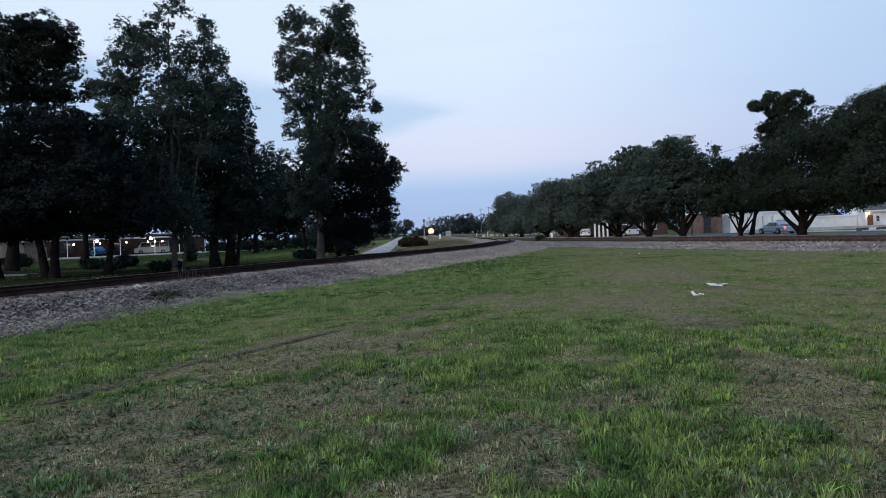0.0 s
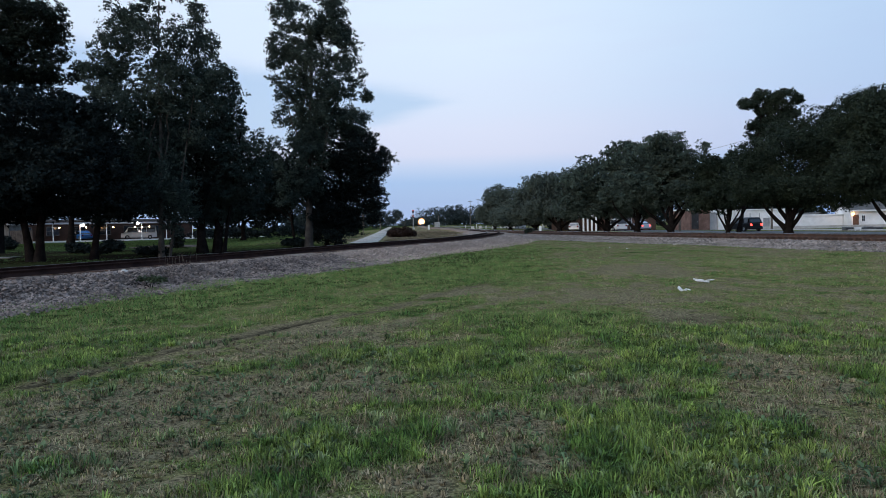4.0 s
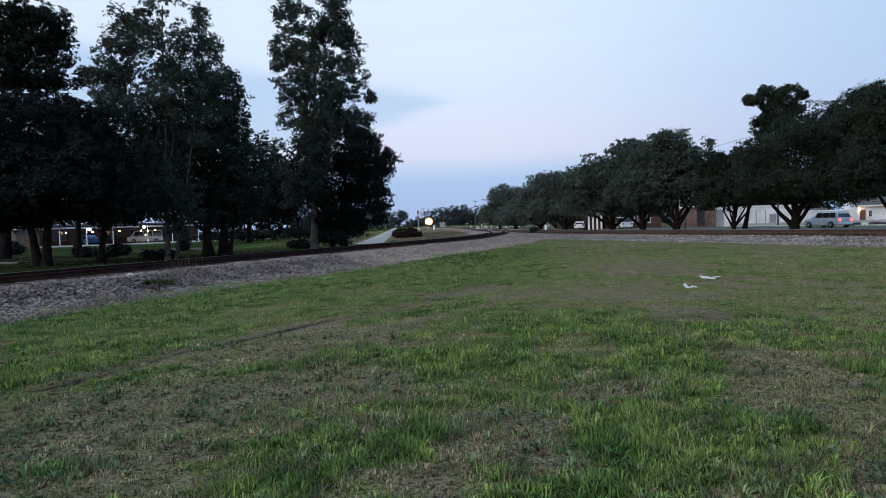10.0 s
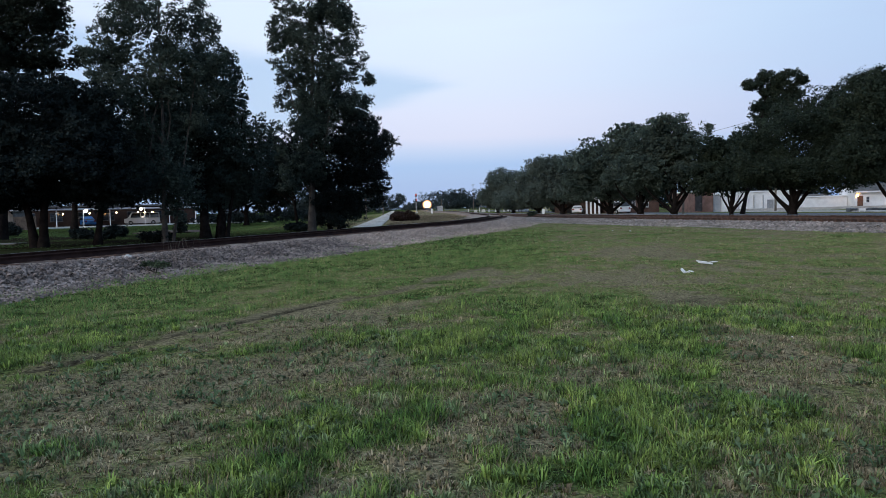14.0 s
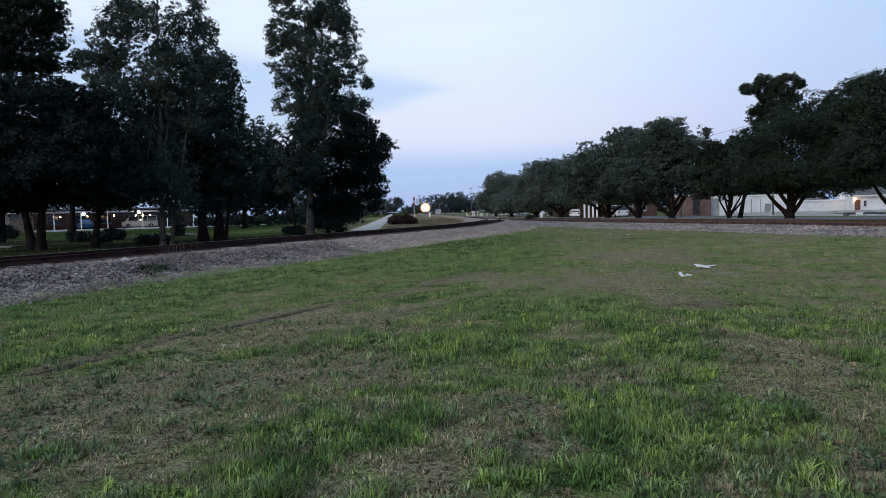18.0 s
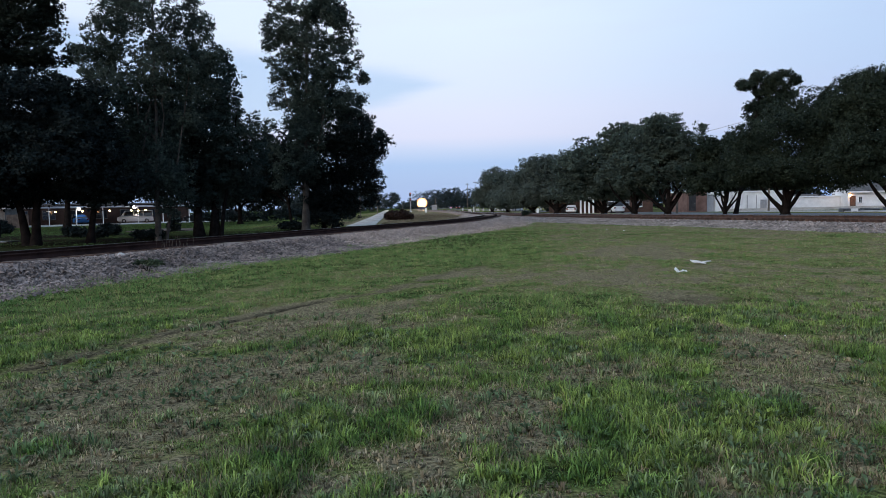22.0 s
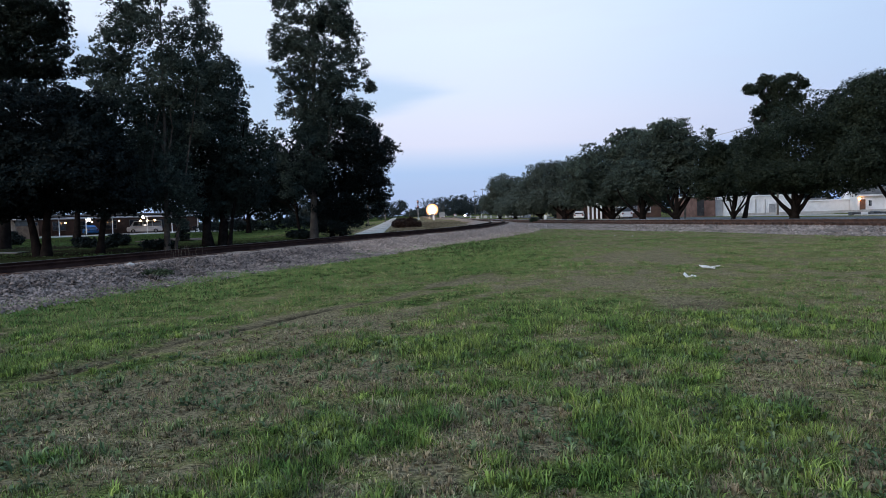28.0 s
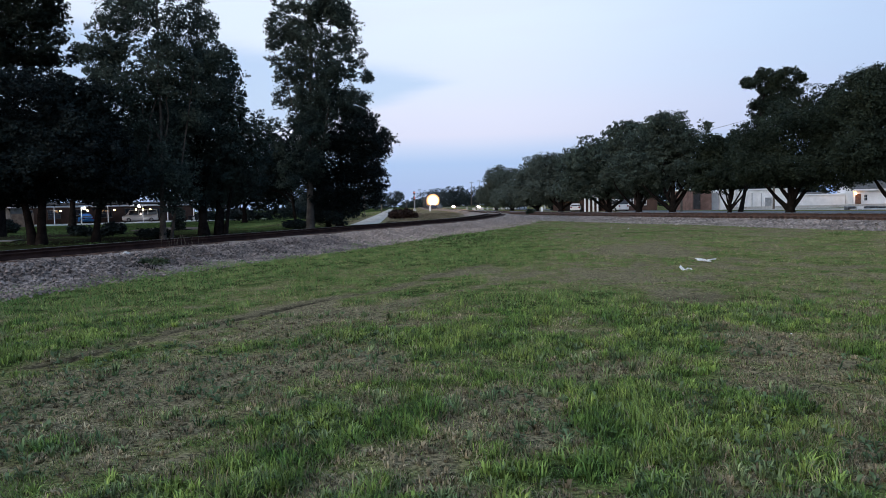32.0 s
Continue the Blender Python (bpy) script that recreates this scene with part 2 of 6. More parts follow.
M_RAIL = mat("rusty_rail", (0.046, 0.026, 0.019), (0.080, 0.045, 0.031), 0.75, 3, 40, metal=0.3)
# the curved track's rails, much darker than the main line's
M_RAIL_DARK = mat("dark_rail", (0.018, 0.010, 0.009), (0.034, 0.019, 0.016), 0.9, 3, 40, metal=0.0, spec=0.05)
M_RAILTOP = mat("polished_rail_head", (0.33, 0.31, 0.30), (0.42, 0.40, 0.38), 0.22, 2, 30, metal=1.0, bump=0.05, spread=0.1)
M_RAILTOP_DULL = mat("dull_rail_head", (0.10, 0.09, 0.085), (0.17, 0.155, 0.145), 0.36, 2, 30, metal=0.9, bump=0.05, spread=0.2)
M_TIE = mat("weathered_tie", (0.044, 0.026, 0.020), (0.086, 0.052, 0.038), 0.95, 4, 40, bump=0.6, random_ob=0.3)
M_BALLAST = mat("ballast_bed", (0.172, 0.128, 0.102), (0.250, 0.192, 0.156), 0.95, 1.2, 22, bump=1.0, spread=0.5)
M_STONE = mat("ballast_stone", (0.104, 0.080, 0.070), (0.215, 0.170, 0.148), 0.95, 0.6, 30, bump=0.2, island=0.75)
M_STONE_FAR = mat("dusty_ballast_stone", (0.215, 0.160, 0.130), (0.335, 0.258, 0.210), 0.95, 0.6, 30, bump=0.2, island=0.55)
M_STONE_PALE = mat("pale_ballast_stone", (0.156, 0.126, 0.108), (0.270, 0.222, 0.192), 0.95, 0.6, 30, bump=0.2, island=0.6)
M_FENCE = mat("weathered_board", (0.040, 0.034, 0.031), (0.07, 0.06, 0.054), 0.95, 2, 25, bump=0.4)
M_GRAVEL = mat("gravel_road", (0.27, 0.242, 0.21), (0.43, 0.385, 0.335), 0.95, 0.5, 5, bump=0.6, spread=.4)
M_CONC = mat("concrete", (0.33, 0.32, 0.30), (0.45, 0.44, 0.42), 0.9, 0.7, 15, bump=0.2)
M_ASPH = mat("asphalt", (0.085, 0.083, 0.082), (0.12, 0.117, 0.114), 0.95, 0.5, 60, bump=0.4)
M_WHITE = mat("white_paint", (0.62, 0.63, 0.64), (0.76, 0.77, 0.78), 0.6, 0.8, 12, bump=0.1, spread=0.08)
M_BRICK = mat("red_brick", (0.12, 0.072, 0.060), (0.19, 0.118, 0.10), 0.9, 0.9, 14, bump=0.4)
M_BRICK_DARK = mat("dark_brown_brick", (0.030, 0.017, 0.013), (0.055, 0.030, 0.022), 0.9, 0.9, 14, bump=0.4)
M_BRICK_BROWN = mat("brown_brick", (0.055, 0.033, 0.027), (0.09, 0.055, 0.044), 0.9, 0.9, 14, bump=0.4)
M_GREY = mat("grey_metal", (0.22, 0.23, 0.24), (0.33, 0.34, 0.35), 0.5, 1.5, 20, metal=0.3, bump=0.1)
M_DARK = mat("dark_metal", (0.02, 0.02, 0.022), (0.04, 0.04, 0.043), 0.5, 2, 20, bump=0.1)
M_SIDING = mat("grey_siding", (0.26, 0.28, 0.31), (0.36, 0.38, 0.41), 0.7, 0.8, 12, bump=0.1, spread=0.1)
M_ROOF = mat("shingle_roof", (0.07, 0.066, 0.062), (0.12, 0.115, 0.11), 0.95, 1.2, 18, bump=0.5)
M_WOOD = mat("pole_wood", (0.09, 0.075, 0.06), (0.16, 0.14, 0.12), 0.95, 2, 25, bump=0.5)
M_GLASS = mat("dark_glass", (0.012, 0.014, 0.017), (0.02, 0.022, 0.026), 0.08, 1, 10, bump=0, spec=0.6)
M_TYRE = mat("rubber", (0.012, 0.012, 0.012), (0.02, 0.02, 0.02), 0.9, 4, 40)
M_LAMP_WHITE = mat("lit_lamp_white", (0.9, 0.88, 0.8), (0.9, 0.88, 0.8), emit=(1.0, 0.92, 0.82), power=22, bump=0)
M_LAMP_WARM = mat("lit_lamp_warm", (0.9, 0.7, 0.4), (0.9, 0.7, 0.4), emit=(1.0, 0.55, 0.22), power=14, bump=0)
M_PORCH = mat("lit_porch_lamp", (0.9, 0.7, 0.4), (0.9, 0.7, 0.4), emit=(1.0, 0.42, 0.12), power=34, bump=0)
M_TAIL = mat("tail_lamp", (0.4, 0.02, 0.02), (0.4, 0.02, 0.02), emit=(1.0, 0.07, 0.05), power=4.5, bump=0)
M_TAIL_OFF = mat("tail_lamp_dark", (0.12, 0.01, 0.01), (0.16, 0.012, 0.012), 0.2, bump=0)
M_RED = mat("red_signal", (0.5, 0.03, 0.02), (0.5, 0.03, 0.02), emit=(1.0, 0.16, 0.10), power=5, bump=0)
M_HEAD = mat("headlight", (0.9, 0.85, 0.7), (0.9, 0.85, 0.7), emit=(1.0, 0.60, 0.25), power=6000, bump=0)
# the next three imitate the headlight's bloom; they are no lamp parts
M_BLOOM_DISC = mat("headlight_bloom_disc", (0.9, 0.8, 0.6), (0.9, 0.8, 0.6), emit=(1.0, 0.78, 0.46), power=5, bump=0)
M_BLOOM_RING = mat("headlight_bloom_ring", (0.9, 0.6, 0.3), (0.9, 0.6, 0.3), emit=(1.0, 0.46, 0.16), power=1.2, bump=0)
M_BLOOM_EDGE = mat("headlight_bloom_edge", (0.8, 0.4, 0.2), (0.8, 0.4, 0.2), emit=(1.0, 0.36, 0.14), power=0.95, bump=0)
M_CARHEAD = mat("car_headlight", (0.9, 0.85, 0.7), (0.9, 0.85, 0.7), emit=(1.0, 0.72, 0.42), power=1400, bump=0)

# ---------------------------------------------------------------- the lie of the land
MAIN = spline([(62.6, -103), (34.9, 2), (24.4, 42), (19.6, 58), (13.6, 82.5), (9.2, 112), (7.3, 140), (6.4, 187), (3.6, 240), (0.2, 285),
               (-2.6, 335), (-5.0, 475), (-9.0, 600), (-14.0, 800)], 0.55)
BRANCH = spline([(-36.5, -48), (-19.2, 0), (-11.6, 20.2), (-3.2, 42.8), (1.8, 56.5), (5.0, 71), (7.2, 87), (7.9, 104), (7.1, 132)], 0.55)
RAIL_Z, BED_Z = 0.60, 0.40
_HASH = np.random.default_rng(3).random((256, 256))


def vnoise(x, y):
    xi, yi = np.floor(x).astype(int), np.floor(y).astype(int)
    fx, fy = x - xi, y - yi
    fx, fy = fx * fx * (3 - 2 * fx), fy * fy * (3 - 2 * fy)
    h = lambda i, j: _HASH[i & 255, j & 255]
    return (h(xi, yi) * (1 - fx) + h(xi + 1, yi) * fx) * (1 - fy) + (h(xi, yi + 1) * (1 - fx) + h(xi + 1, yi + 1) * fx) * fy


def fbm(x, y, n=4):
    return sum(vnoise(x * 2 ** k + 17 * k, y * 2 ** k + 31 * k) * 0.5 ** k for k in range(n)) / sum(0.5 ** k for k in range(n))


def near_line(x, y, line, step=6):
    """Distance from a plan line, and the side (positive to the right)."""
    p = line[::step]
    t, n = normals2(p)
    best, side = np.full(x.shape, 1e9), np.zeros(x.shape)
    for q, m in zip(p, n):
        dx, dy = x - q[0], y - q[1]
        d = dx * dx + dy * dy
        hit = d < best
        best = np.where(hit, d, best)
        side = np.where(hit, dx * m[0] + dy * m[1], side)
    return np.sqrt(best), side


# worn, dry places and lush ones in the field: x, y, half-widths, strength
DRY = [(-1.39, 10.95, 1.25, 1.75, 0.8), (-2.46, 7.36, 0.89, 0.57, 0.8), (-2.85, 6.35, 0.87, 0.82, 0.8), (-3.02, 5.57, 0.34, 0.54, 0.8), (-1.76, 7.26, 0.77, 0.92, 0.4), (-0.72, 7.36, 0.34, 0.84, 0.6),
       (0.41, 5.95, 0.38, 0.62, 1.0), (0.47, 5.12, 0.23, 0.33, 0.7), (1.56, 7.22, 0.33, 0.56, 0.8), (3.60, 7.51, 0.46, 1.26, 0.9), (2.76, 6.40, 0.29, 0.50, 0.6), (4.18, 12.54, 0.57, 1.69, 1.0),
       (4.28, 16.21, 0.74, 1.91, 0.6), (1.45, 16.47, 1.87, 2.10, 0.6), (6.35, 23.99, 1.27, 1.93, 1.3), (4.89, 8.20, 0.25, 0.72, 0.8), (2.54, 4.50, 0.20, 0.28, 0.6), (-0.12, 4.56, 0.16, 0.28, 0.7),
       (3.58, 9.07, 0.21, 0.40, 0.7), (-2.47, 4.90, 0.50, 0.40, 0.6)]
LUSH = [(-7.01, 13.95, 1.38, 2.46, 0.8), (-4.68, 8.86, 0.67, 1.13, 0.7), (-5.91, 16.82, 1.53, 2.74, 0.8), (-4.73, 19.89, 1.81, 3.06, 0.8), (-1.14, 23.54, 2.86, 4.05, 0.7), (1.62, 31.71, 1.80, 9.24, 1.0),
        (-0.93, 5.48, 0.54, 0.61, 1.0), (-1.01, 4.65, 0.21, 0.27, 0.8), (0.08, 8.41, 0.35, 1.21, 0.6), (1.73, 11.66, 1.11, 1.45, 0.9), (0.71, 8.30, 0.50, 1.01, 0.6), (2.59, 7.99, 0.48, 1.13, 0.9),
        (1.38, 5.43, 0.66, 0.73, 1.0), (0.60, 4.37, 0.50, 0.32, 0.8), (3.82, 10.28, 0.47, 1.02, 0.6), (2.35, 5.25, 0.32, 0.57, 0.7), (-0.21, 5.47, 0.33, 0.61, 0.6), (6.32, 12.38, 0.56, 1.49, 0.4),
        (1.62, 4.39, 0.40, 0.28, 0.6)]
RUTS = [spline([(-4.83, 7.17), (-4.45, 7.65), (-4.23, 7.77), (-4.03, 7.96), (-3.90, 8.32), (-3.69, 9.05), (-3.39, 10.00), (-2.96, 10.63), (-2.40, 11.88), (-1.65, 13.13), (-0.91, 14.06), (-0.30, 15.76), (0.48, 17.78), (1.44, 19.63)], 0.15),
        spline([(-4.4, 5.0), (-3.4, 7.6), (-2.0, 10.0), (-.6, 12.0), (1.0, 14.4), (2.4, 17)], 0.15)]


# tree shade painted into the ground colour, with leaf litter: x, y, half-widths, strength
LITTER_SHADE = [(-26, 43, 9, 7, 1.1), (-15, 46, 5, 7, 1.0), (-9, 60, 4, 5, 1.1), (-35, 57, 9, 7, .9), (-40, 82, 6, 5, .7), (-27, 60, 8, 8, .7), (-12, 50, 4, 8, .7), (-38, 44, 9, 9, .9)]


BARE = [(4.5, 11.95, .9, .42, .8), (3.5, 10.9, .3, .5, .7), (3.1, 10.0, .25, .3, .5), (9.4, 17.0, .5, .25, .6), (5.6, 9.6, .35, .2, .5), (-1.4, 11.3, .5, .3, .4)]


def blobs(x, y, rows):
    s = np.zeros(x.shape)
    for cx, cy, rx, ry, w in rows:
        s += w * np.exp(-((x - cx) / rx) ** 2 - ((y - cy) / ry) ** 2)
    return s


def dryness(x, y):
    """0 lush to 1 bare and dry."""
    rut = np.zeros(x.shape)
    for r, w in zip(RUTS, (0.6, 0.42)):
        d, _ = near_line(x, y, r, 2)
        rut += w * np.exp(-(d / 0.22) ** 2) * (0.5 + fbm(x * 1.1, y * 1.1, 2))
    wx, wy = x + .45 * (fbm(x * 1.1, y * 1.1) - .5), y + .8 * (fbm(x * 1.1 + 40, y * 1.1) - .5)
    f = 0.48 - 0.08 * np.clip((y - 10) / 8, 0, 1) + 0.27 * np.clip((x - .06 * y) / 6, 0, 1) * np.clip((y - 9) / 6, 0, 1) + 0.4 * (fbm(x * .28 + 5, y * .22) - .5) + 1.0 * (fbm(x * 1.5, y * 1.2 + 9, 3) - .5) + 0.9 * (fbm(x * 5.5, y * 5.5, 2) - .5)
    s = f + 0.74 * blobs(wx, wy, DRY) - 0.50 * blobs(wx, wy, LUSH) + rut
    return np.clip(.5 + 1.15 * (s - .5), 0, 1)


def rise(x, y):
    """Small unevenness of the field."""
    return 0.10 * (fbm(x * .15, y * .15, 3) - .5) + 0.03 * (fbm(x * 1.2, y * 1.2, 2) - .5)


def grade(x, y):
    near = np.clip((70 - np.hypot(x, y - 10)) / 40, 0, 1)
    d, _ = near_line(x, y, RUTS[0], 2)
    return rise(x, y) * near - 0.045 * np.exp(-(d / 0.12) ** 2)


# ---------------------------------------------------------------- ground
def ground_mat():
    m = bpy.data.materials.new("grass_ground")
    m.use_nodes = True
    nt = m.node_tree
    n, l = nt.nodes.new, nt.links.new
    bs = nt.nodes["Principled BSDF"]
    bs.inputs["Roughness"].default_value, bs.inputs["Specular IOR Level"].default_value = 1.0, 0.0
    co = n("ShaderNodeTexCoord")
    at = n("ShaderNodeAttribute")
    at.attribute_name = "dry"
    big, mid, fine = n("ShaderNodeTexNoise"), n("ShaderNodeTexNoise"), n("ShaderNodeTexNoise")
    for x, s, d in ((big, 0.35, 4), (mid, 4.0, 4), (fine, 34.0, 6)):
        x.inputs["Scale"].default_value, x.inputs["Detail"].default_value = s, d
        l(co.outputs["Object"], x.inputs["Vector"])
    s1 = n("ShaderNodeMath")
    s1.operation = "MULTIPLY_ADD"
    s1.inputs[1].default_value, s1.inputs[2].default_value = 0.55, -0.27
    l(mid.outputs["Fac"], s1.inputs[0])
    s2 = n("ShaderNodeMath")
    l(at.outputs["Fac"], s2.inputs[0])
    l(s1.outputs[0], s2.inputs[1])
    ramp = n("ShaderNodeValToRGB")
    e = ramp.color_ramp.elements
    e[0].position, e[0].color = 0.15, (0.038, 0.054, 0.017, 1)
    e[1].position, e[1].color = 0.95, (0.184, 0.152, 0.090, 1)
    for p, c in ((0.40, (0.094, 0.116, 0.036, 1)), (0.62, (0.134, 0.140, 0.052, 1)), (0.8, (0.162, 0.146, 0.068, 1))):
        x = e.new(p)
        x.color = c
    l(s2.outputs[0], ramp.inputs[0])
    soil_shade = n("ShaderNodeAttribute")
    soil_shade.attribute_name = "soil_shade"
    # dark tone for bare earth, and for tree shade painted on the lawn
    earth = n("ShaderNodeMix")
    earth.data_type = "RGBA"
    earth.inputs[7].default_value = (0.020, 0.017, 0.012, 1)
    # noise specks paint bare earth and the shade of gaps between tufts
    tuft, speck, both = n("ShaderNodeTexNoise"), n("ShaderNodeMapRange"), n("ShaderNodeMath")
    tuft.inputs["Scale"].default_value, tuft.inputs["Detail"].default_value = 15.0, 3
    l(co.outputs["Object"], tuft.inputs["Vector"])
    speck.inputs[1].default_value, speck.inputs[2].default_value, speck.inputs[4].default_value = 0.53, 0.66, 0.75
    l(tuft.outputs["Fac"], speck.inputs[0])
    both.operation = "MAXIMUM"
    l(soil_shade.outputs["Fac"], both.inputs[0])
    l(speck.outputs[0], both.inputs[1])
    l(both.outputs[0], earth.inputs[0])
    l(ramp.outputs[0], earth.inputs[6])
    hsv, val = n("ShaderNodeHueSaturation"), n("ShaderNodeMapRange")
    val.inputs[1].default_value, val.inputs[2].default_value = 0.3, 0.7
    val.inputs[3].default_value, val.inputs[4].default_value = 0.28, 1.70
    l(fine.outputs["Fac"], val.inputs[0])
    l(val.outputs[0], hsv.inputs["Value"])
    l(earth.outputs[2], hsv.inputs["Color"])
    l(hsv.outputs[0], bs.inputs["Base Color"])
    bp = n("ShaderNodeBump")
    bp.inputs["Strength"].default_value, bp.inputs["Distance"].default_value = 0.7, 0.04
    l(fine.outputs["Fac"], bp.inputs["Height"])
    l(bp.outputs[0], bs.inputs["Normal"])
    return m


M_GROUND = ground_mat()


def make_ground():
    xs = np.r_[-3000, -1200, -500, -250, np.arange(-140, -30, 10), np.arange(-30, -9, 1.0), np.arange(-9, 10, 0.12), np.arange(10, 34, 0.8), np.arange(34, 140, 8), 250, 500, 1200, 3000]
    ys = np.r_[-3000, -800, -200, -60, -20, np.arange(-5, 3, 1.0), np.arange(3, 22, 0.12), np.arange(22, 60, 0.6), np.arange(60, 160, 5), 200, 300, 500, 900, 1800, 3500]
    x, y = np.meshgrid(xs, ys, indexing="xy")
    z = grade(x, y)
    v = np.stack([x, y, z], -1).reshape(-1, 3)
    w = len(xs)
    i, j = np.meshgrid(np.arange(len(ys) - 1), np.arange(w - 1), indexing="ij")
    f = np.stack([i * w + j, i * w + j + 1, (i + 1) * w + j + 1, (i + 1) * w + j], -1).reshape(-1, 4)
    me = mesh_of("ground", v, f, True)
    d, side = near_line(x, y, BRANCH, 12)
    dry = dryness(x, y)
    lawn = 0.10 + 0.45 * (fbm(x * .08, y * .08) - .4)
    lawn = lawn + (.25 + .7 * fbm(x * .35, y * .12, 4)) * np.clip((y - 62) / 15, 0, 1) * np.clip((x + 24) / 8, 0, 1)
    lawn = lawn + .35 * np.clip((y - 64) / 8, 0, 1) * np.clip((x + 13) / 5, 0, 1)
    dry = np.where((side < 0) & (d > 2), np.clip(lawn, 0, 1), dry)
    a = me.attributes.new("dry", "FLOAT", "POINT")
    a.data.foreach_set("value", dry.astype(np.float32).ravel())
    # tree shade with leaf litter, painted dark; also bare earth and wheel ruts
    litter = blobs(x, y, LITTER_SHADE) * (.55 + .9 * fbm(x * .4, y * .4))
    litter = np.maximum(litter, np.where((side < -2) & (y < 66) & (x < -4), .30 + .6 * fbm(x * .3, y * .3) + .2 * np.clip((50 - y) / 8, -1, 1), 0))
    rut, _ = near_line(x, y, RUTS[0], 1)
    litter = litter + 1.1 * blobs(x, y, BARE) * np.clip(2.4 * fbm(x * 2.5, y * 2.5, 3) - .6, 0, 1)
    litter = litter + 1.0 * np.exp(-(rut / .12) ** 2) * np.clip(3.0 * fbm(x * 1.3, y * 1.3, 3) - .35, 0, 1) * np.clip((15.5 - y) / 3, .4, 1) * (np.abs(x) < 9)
    a = me.attributes.new("soil_shade", "FLOAT", "POINT")
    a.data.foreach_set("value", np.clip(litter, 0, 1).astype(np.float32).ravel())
    me.materials.append(M_GROUND)
    tagged(new("ground", me), "patchy mown grass field with dry and lush places", "ground", kind="structure")


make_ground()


# ---------------------------------------------------------------- railway
def bed(name, line, right, left, label, top=BED_Z):
    """A heap of crushed stone under a track, with an uneven toe on the ground."""
    p = line[::2]
    v, f = sweep(p, [(right + .6, -.12), (right, 0.03), (1.9, top - .03), (1.3, top), (-1.3, top), (-1.9, top - .03), (-left, 0.03), (-left - .6, -.12)])
    v = v + np.stack([.25 * (fbm(v[:, 0] * .9, v[:, 1] * .9) - .5), .25 * (fbm(v[:, 0] * .9 + 9, v[:, 1] * .9) - .5), .10 * (fbm(v[:, 0] * 2, v[:, 1] * 2) - .5)], -1)
    me = mesh_of(name, v, f, True)
    me.materials.append(M_BALLAST)
    return tagged(new(name, me), label, "ballast", kind="structure")


bed("ballast_branch", BRANCH[BRANCH[:, 1] < 118], 3.3, 3.0, "grey crushed stone bed under the curved track")
bed("ballast_main", MAIN[MAIN[:, 1] < 104], 3.2, 5.0, "grey crushed stone bed under the main track", .25)
bed("ballast_far", MAIN[MAIN[:, 1] > 102], 1.75, 1.75, "narrow stone bed under the far main track", .28)

RAIL_SECTION = [(-.07, 0), (-.07, .02), (-.012, .045), (-.012, .13), (-.036, .145), (-.036, .172), (.036, .172), (.036, .145), (.012, .13), (.012, .045), (.07, .02), (.07, 0)]


def tie_mesh():
    bm = boxed(-1.3, -.11, -.16, 1.3, .11, 0, bevel=.012)
    me = bpy.data.meshes.new("tie")
    bm.to_mesh(me)
    bm.free()
    me.materials.append(M_TIE)
    return me


TIE = tie_mesh()


def track(line, label, tie_from, tie_to, steel, head):
    tr = thing("railway_track", label, "railway track", "tracks of the junction")
    zb = RAIL_Z - .172
    for off in (-.7535, .7535):
        v, f = sweep(line, [(off + a, zb + b) for a, b in RAIL_SECTION])
        me = mesh_of("rail", v, f)
        rail = part("rail", me, steel, tr)
        v, f = sweep(line, [(off - .030, zb + .170), (off - .026, zb + .1755), (off + .026, zb + .1755), (off + .030, zb + .170)])
        part("rail_head", mesh_of("rail_head", v, f), steel if off > 0 and steel is M_RAIL_DARK else head, rail, "worn bright running surface")
        if off > 0:
            v, f = sweep(line, [(off - .0375, zb + .146), (off - .0385, zb + .160), (off - .034, zb + .171), (off - .026, zb + .1762)])
            part("gauge_face", mesh_of("gauge_face", v, f, True), M_RAILTOP, rail, "worn bright inner edge of the rail head")
    t, _ = normals2(line)
    for p, d in zip(line, t):
        if tie_from < p[1] < tie_to:
            part("tie", TIE, M_TIE, tr, at=pose(p[0], p[1], zb - .004 + .01 * math.sin(p[0] * 37), 0, 0, math.degrees(math.atan2(d[1], d[0])) - 90 + 1.5 * math.sin(p[1] * 91)))
    return tr


track(BRANCH, "curved dark railway track on wooden ties", 14, 92, M_RAIL_DARK, M_RAILTOP_DULL)
track(MAIN, "straight rusty railway track on wooden ties", 24, 120, M_RAIL, M_RAILTOP)


